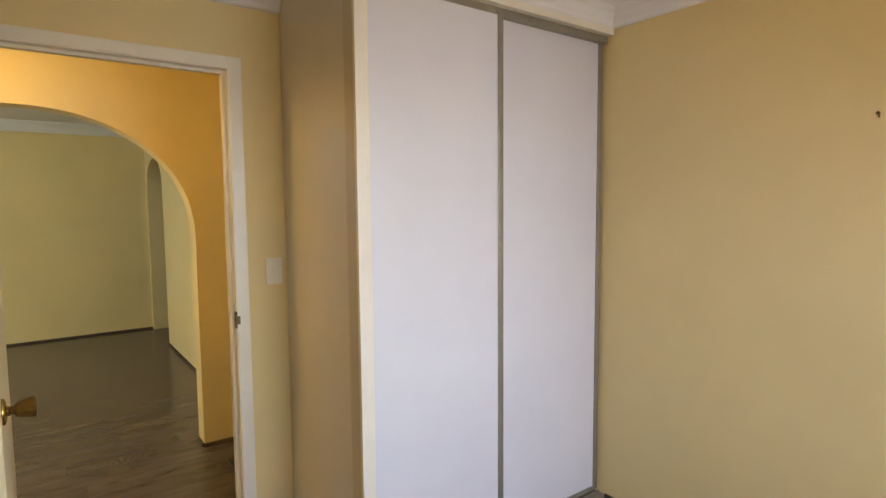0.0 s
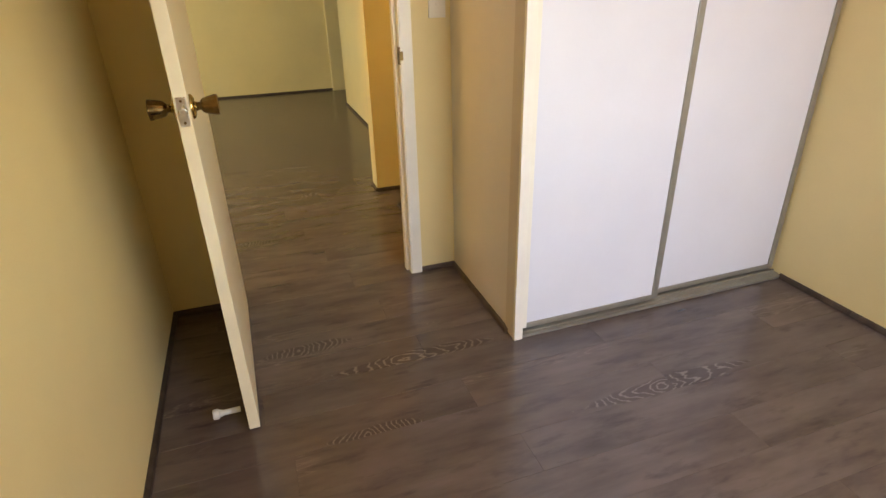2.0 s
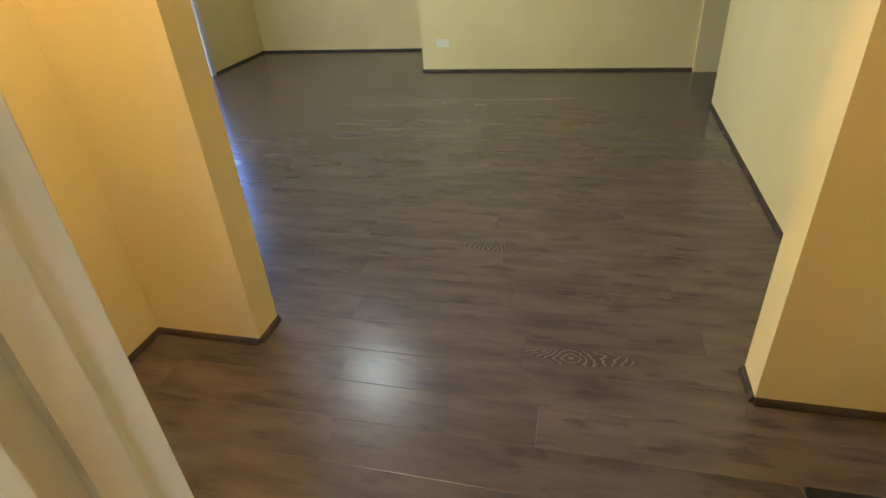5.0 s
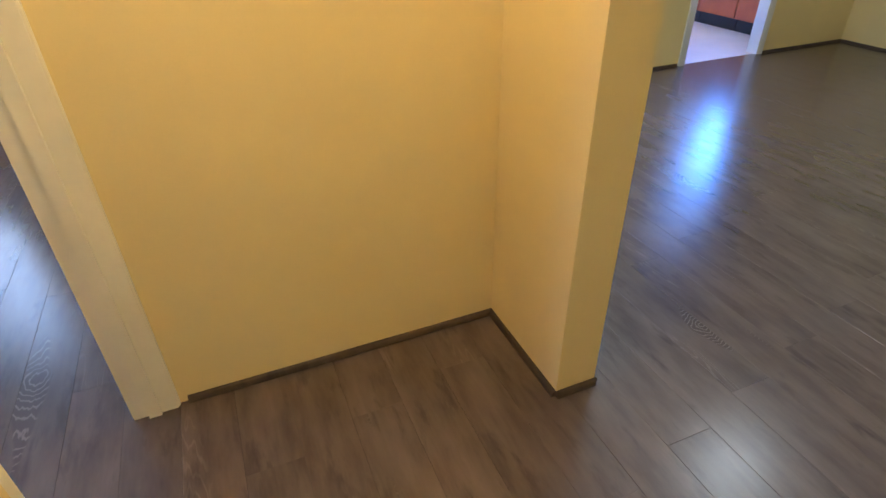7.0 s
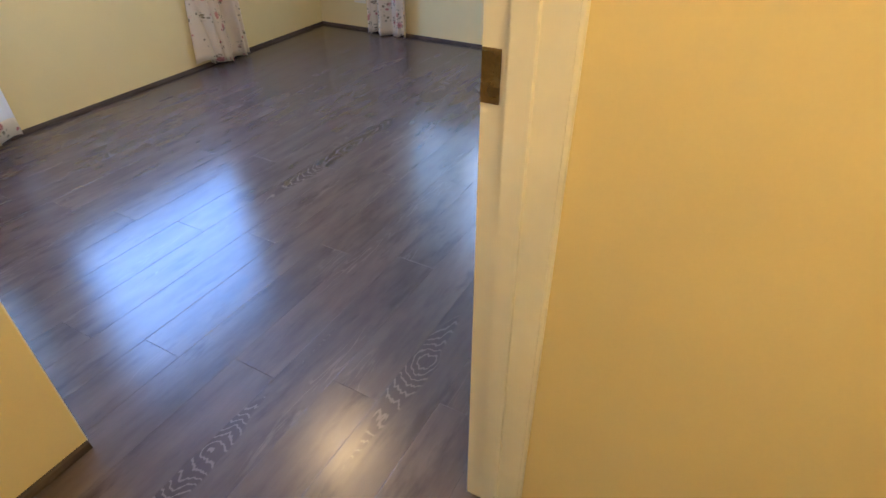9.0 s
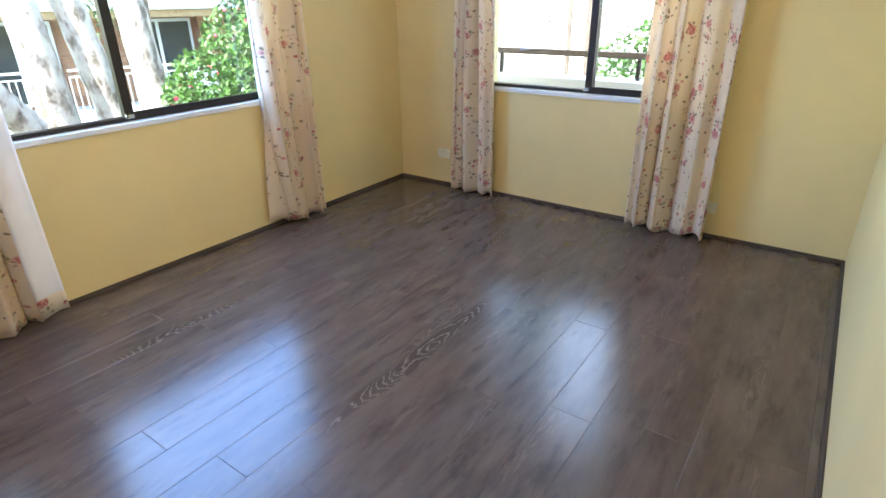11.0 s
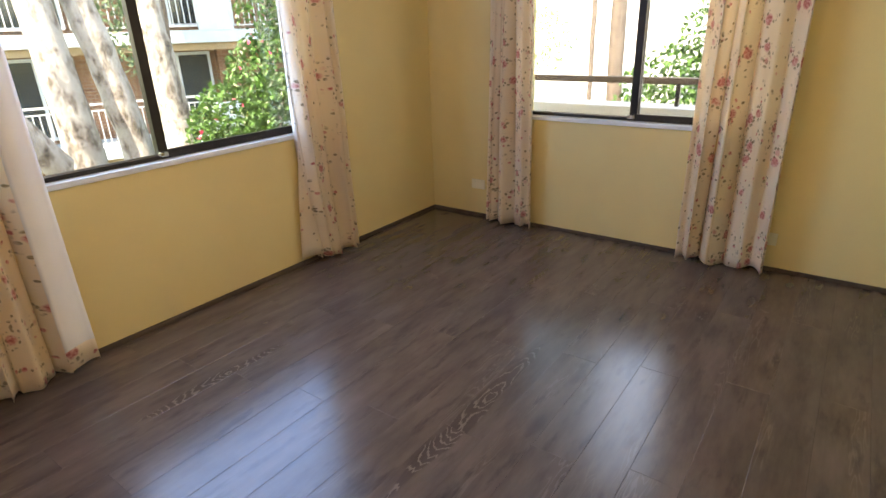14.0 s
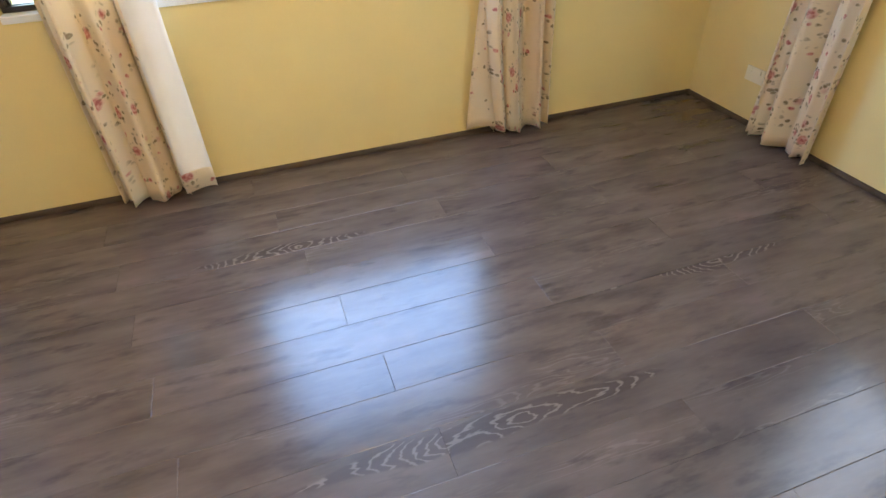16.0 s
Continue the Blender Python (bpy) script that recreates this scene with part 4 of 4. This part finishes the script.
def leaves(rnd, blobs, n, size, stretch=1.7):
    """Many small folded leaves scattered through loose blobs (x, y, z, rx, ry, rz)."""
    vs, fs = [], []
    weight = [b[3] * b[4] * b[5] for b in blobs]
    for _ in range(n):
        b = rnd.choices(blobs, weight)[0]
        while True:
            p = Vector((rnd.uniform(-1, 1), rnd.uniform(-1, 1), rnd.uniform(-1, 1)))
            if 0.12 < p.length < 1 and noise.noise(Vector((p.x * 2.2 + b[0], p.y * 2.2 + b[1], p.z * 2.2 + b[2]))) > -0.12:
                break
        c = Vector((b[0] + p.x * b[3], b[1] + p.y * b[4], b[2] + p.z * b[5]))
        e = Euler((rnd.uniform(-1.2, 1.2), rnd.uniform(-1.2, 1.2), rnd.uniform(0, 6.3))).to_matrix()
        l, w = size * stretch * rnd.uniform(.7, 1.3), size * rnd.uniform(.7, 1.2) * .5
        k = len(vs)
        for q in ((-l / 2, 0, 0), (0, -w, w * .35), (l / 2, 0, -w * .2), (0, w, w * .35)):
            vs.append(tuple(c + e @ Vector(q)))
        fs += [(k, k + 1, k + 2), (k, k + 2, k + 3)]
    me = bpy.data.meshes.new("crown")
    me.from_pydata(vs, [], fs)
    return me


def limb(rnd, runs):
    """One unbroken stem through runs of (start, end, radius, radius, wobble)."""
    pts, rad = [], []
    for k, (p0, p1, r0, r1, wob) in enumerate(runs):
        p0, p1 = Vector(p0), Vector(p1)
        n = 9
        for i in range(1 if k else 0, n + 1):
            t = i / n
            j = Vector((rnd.uniform(-1, 1), rnd.uniform(-1, 1), 0)) * wob * (0 if i in (0, n) else 1)
            pts.append(p0.lerp(p1, t) + j)
            rad.append((r0 + (r1 - r0) * t) * rnd.uniform(.93, 1.08))
    return tube(pts, rad, 16)


def tree(label, x, y, trunks, blobs, n, size, seed, leafmat, flowers=0, tr=M_BARK):
    rnd = random.Random(seed)
    ob = base("tree", x, y, GZ, label, "tree")
    stems = []
    for run in trunks:
        if stems and stems[-1][-1][1] == run[0]:
            stems[-1].append(run)
        else:
            stems.append([run])
    for k, runs in enumerate(stems):
        part("limb" if k else "trunk", limb(rnd, runs), tr, ob, "", True)
    me = leaves(rnd, blobs, n, size)
    me.materials.append(leafmat)
    c = new("crown", me)
    c.parent = ob
    if flowers:
        fm = leaves(rnd, [(b[0], b[1] , b[2], b[3] * 1.02, b[4] * 1.02, b[5] * 1.02) for b in blobs], flowers, size * 1.2, 1.1)
        fm.materials.append(M_PETAL)
        f = new("flowers", fm)
        f.parent = ob
        tagged(f, "pink and red camellia flowers")
    return ob


tree("pale-barked leaning tree with peeling trunk", -4.55, -7.2, [((-.07, 0, 0), (.08, .0, 2.9), .225, .185, .015), ((.08, .0, 2.9), (.2, .0, 4.3), .185, .155, .01), ((.2, .0, 4.3), (.2, -.05, 6.4), .155, .125, .02), ((.2, -.05, 6.4), (.1, -.5, 13.6), .125, .06, .05)],
     [(-.2, -.6, 14.2, 1.4, 1.3, 1.0)], 1500, .075, 21, M_LEAF2)
tree("pale-barked tree leaning over the garden", -3.55, -6.5, [((-.35, 0, 0), (-.02, 0, 3.2), .19, .15, .02), ((-.02, .0, 3.2), (.26, .0, 4.9), .15, .13, .01), ((.26, .0, 4.9), (1.5, -.4, 13.6), .13, .05, .04)],
     [(1.5, -.5, 14.2, 1.0, 1.0, .7)], 700, .075, 22, M_LEAF2)
tree("grey-barked tree trunk behind the window", -3.08, -6.4, [((-.1, 0, 0), (.05, 0, 3.2), .18, .16, .02), ((.05, 0, 3.2), (.7, -.4, 13.6), .16, .05, .04)],
     [(.7, -.5, 14.2, 1.0, 1.0, .7)], 700, .075, 23, M_LEAF2)
tree("pale slanting trunk low in the garden", -2.9, -6.2, [((-.9, 0, 0), (.22, .1, 3.2), .15, .13, .02), ((.22, .1, 3.2), (4.4, .3, 10.0), .13, .05, .04)],
     [(4.7, .3, 10.3, 1.0, 1.0, .7)], 700, .075, 24, M_LEAF2)
tree("dense green camellia shrub with pink flowers", -4.55, -5.75, [((0, 0, 0), (.05, .0, 2.2), .07, .05, .03), ((.05, 0, 2.0), (-.3, .1, 3.6), .04, .02, .03), ((.05, 0, 2.0), (.3, -.1, 3.4), .04, .02, .03)],
     [(0, 0, 3.15, .75, .8, .75), (-.45, -.2, 3.75, .55, .55, .55), (.1, .1, 2.3, .95, .9, .8), (-.55, -.3, 4.5, .35, .35, .45), (-.85, -.2, 5.3, .35, .4, .7), (.45, .2, 2.9, .5, .5, .6), (-1.05, -.35, 4.0, .35, .4, .9)], 17000, .046, 25, M_LEAF, 170)
tree("dark leafy shrub beyond the garden wall", -8.6, -2.3, [((0, 0, 0), (0, .1, 3.0), .08, .05, .03)],
     [(0, 0, 3.2, .9, .9, .8), (.2, .5, 4.1, .55, .6, .5), (-.2, -.3, 2.4, 1.0, 1.0, .8)], 9000, .05, 26, M_LEAF)
tree("slender tree with a brown trunk", -9.3, -3.53, [((0, 0, 0), (.0, .03, 4.0), .12, .11, .02), ((0, .03, 4.0), (-.06, -.05, 11.0), .11, .07, .04), ((0, 0, 4.7), (.05, -.9, 5.6), .04, .02, .03)],
     [(0, -1.0, 5.5, .7, .9, .7), (0, -1.2, 4.0, .35, .6, .5), (0, .4, 11, .8, .9, .6)], 9000, .03, 27, M_LEAF3, 0, M_BARK_D)
tree("thin sapling beside the slender tree", -9.2, -3.85, [((0, 0, 0), (.03, .02, 4.0), .04, .035, .02), ((.03, .02, 4.0), (0, .05, 7.4), .035, .02, .03)], [(0, 0, 7.2, .8, .8, .7)], 900, .07, 28, M_LEAF2, 0, M_BARK_D)

# low drooping leaves are in view; the high crown is added to cast shade
tree("tall gum tree with fine drooping foliage and an unseen crown added to shade the brick block", -6.55, -10.9, [((0, 0, 0), (.05, 0, 6.0), .17, .13, .03), ((.05, 0, 6.0), (-.6, -.9, 10.5), .13, .06, .05), ((.05, 0, 5.2), (.75, .5, 7.0), .05, .02, .04), ((0, -.1, 7.0), (-2.2, -.6, 9.0), .06, .02, .05)],
     [(-1.0, -1.6, 10.2, 2.8, 2.2, 1.7), (.3, -.2, 5.9, .42, .5, 1.0), (1.0, .3, 5.2, .6, .6, .9), (1.1, .4, 4.0, .35, .4, .45), (-.65, -.1, 5.35, .32, .35, .30), (-2.1, -.2, 7.2, .8, .5, .55), (-2.35, -.1, 5.9, .35, .4, .9), (-3.2, -1.5, 9.2, 1.4, 1.3, 1.0), (-.2, -2.2, 7.9, 1.2, 1.3, .9)], 34000, .062, 31, M_LEAF2, 0, M_BARK_D)

par = base("balcony_parapet", -5.4, -1.6, GZ, "brick parapet with a white coping and brown handrail outside the window", "parapet")
part("brickwork", boxes((-.10, .10, -4.0, 4.0, 0, 3.515)), M_BRICKWORK, par)
part("coping", boxes((-.13, .13, -4.02, 4.02, 3.515, 3.63), bevel=.01), M_RENDER, par, "white coping")
part("handrail", boxes((-.03, .03, -4.0, 4.0, 3.795, 3.845), bevel=.006), M_BROWNRAIL, par, "brown metal handrail")
for i in range(7):
    part("post", boxes((-.015, .015, -3.75 + i * 1.25 - .015, -3.75 + i * 1.25 + .015, 3.63, 3.795)), M_BROWNRAIL, par)

# ---- floor ----
floor = solid("floor", boxes((WX0, RE + .1, SY0, NY0, -.06, -.012), (HW - .1, 3.3, NY0, AY1, -.06, -.012), (LW - .1, 3.3, AY1, LB + .1, -.06, -.012)), M_KICK, "grey-brown oak laminate floor", "floor")
solid("kitchen_floor", boxes((KW, LW - .02, 3.2, 6.15, -.05, .0)), M_TILE, "pinkish tiled kitchen floor", "floor")
PITCH, LEN = 0.158, 1.285


# boards with a strong cathedral figure: middle line y, from x to x
FIGURES = [(-1.41, -2.86, -1.60), (-0.645, -0.90, -0.40), (-0.315, -1.50, -0.84), (-2.43, -2.15, -1.40), (-0.455, 0.32, 0.70), (-0.655, 0.56, 1.28),
           (-0.985, 0.50, 0.84), (-1.12, 1.32, 2.1), (1.30, 0.45, 0.90), (0.635, 0.18, 0.50), (1.84, -0.68, -0.40), (1.98, 0.10, 0.44), (2.62, -1.9, -1.2), (-1.78, -3.6, -3.0)]


def plank_mesh(length, width):
    g, t, w_ = .0003, .0003, .0010
    bm = bmesh.new()
    lo = [bm.verts.new((x, y, -.012)) for x, y in ((g, g), (length - g, g), (length - g, width - g), (g, width - g))]
    mi = [bm.verts.new((x, y, -t)) for x, y in ((g, g), (length - g, g), (length - g, width - g), (g, width - g))]
    k = g + w_
    hi = [bm.verts.new((x, y, 0)) for x, y in ((k, k), (length - k, k), (length - k, width - k), (k, width - k))]
    for a, b in ((lo, mi), (mi, hi)):
        for i in range(4):
            bm.faces.new((a[i], a[(i + 1) % 4], b[(i + 1) % 4], b[i]))
    bm.faces.new(hi)
    return mesh_of("plank", bm, M_PLANK)


cache = {}
rows = []
n = 0
y = -1.78 - PITCH * 9
while y < LB:
    y0, y1 = max(y, RS - .02), min(y + PITCH, LB)
    c = (y0 + y1) / 2
    if c < .05:
        spans = [(RW - .02, RE)]
    elif c < AY1:
        spans = [(HW - .05, HE + .05)]
    elif c < LN:
        spans = [(LW - .02, LE + 1.6)]
    else:
        spans = [(LW - .02, LX + .05)]
    off = (n * .47 + .21) % 1.0 * LEN
    for s0, s1 in spans:
        x = math.floor((s0 - off) / LEN) * LEN + off
        while x < s1:
            a, b = max(x, s0), min(x + LEN, s1)
            if b - a > .04 and y1 - y0 > .02:
                key = (round(b - a, 3), round(y1 - y0, 3))
                if key not in cache:
                    cache[key] = plank_mesh(*key)
                me = cache[key]
                for fy, f0, f1 in FIGURES:
                    if y0 <= fy < y1 and f0 < b and f1 > a and max(a, f0) < min(b, f1) - .06:
                        me = cache[key].copy()
                        me.materials[0] = M_FIGURED
                        lay = me.uv_layers.new(name="UVMap")
                        for lp in me.loops:
                            co = me.vertices[lp.vertex_index].co
                            lay.data[lp.index].uv = ((co.x + a - f0) / (f1 - f0), co.y + y0 - fy)
                ob = new("plank", me)
                ob.location = (a, y0, 0)
                ob.parent = floor
            x += LEN
    y += PITCH
    n += 1
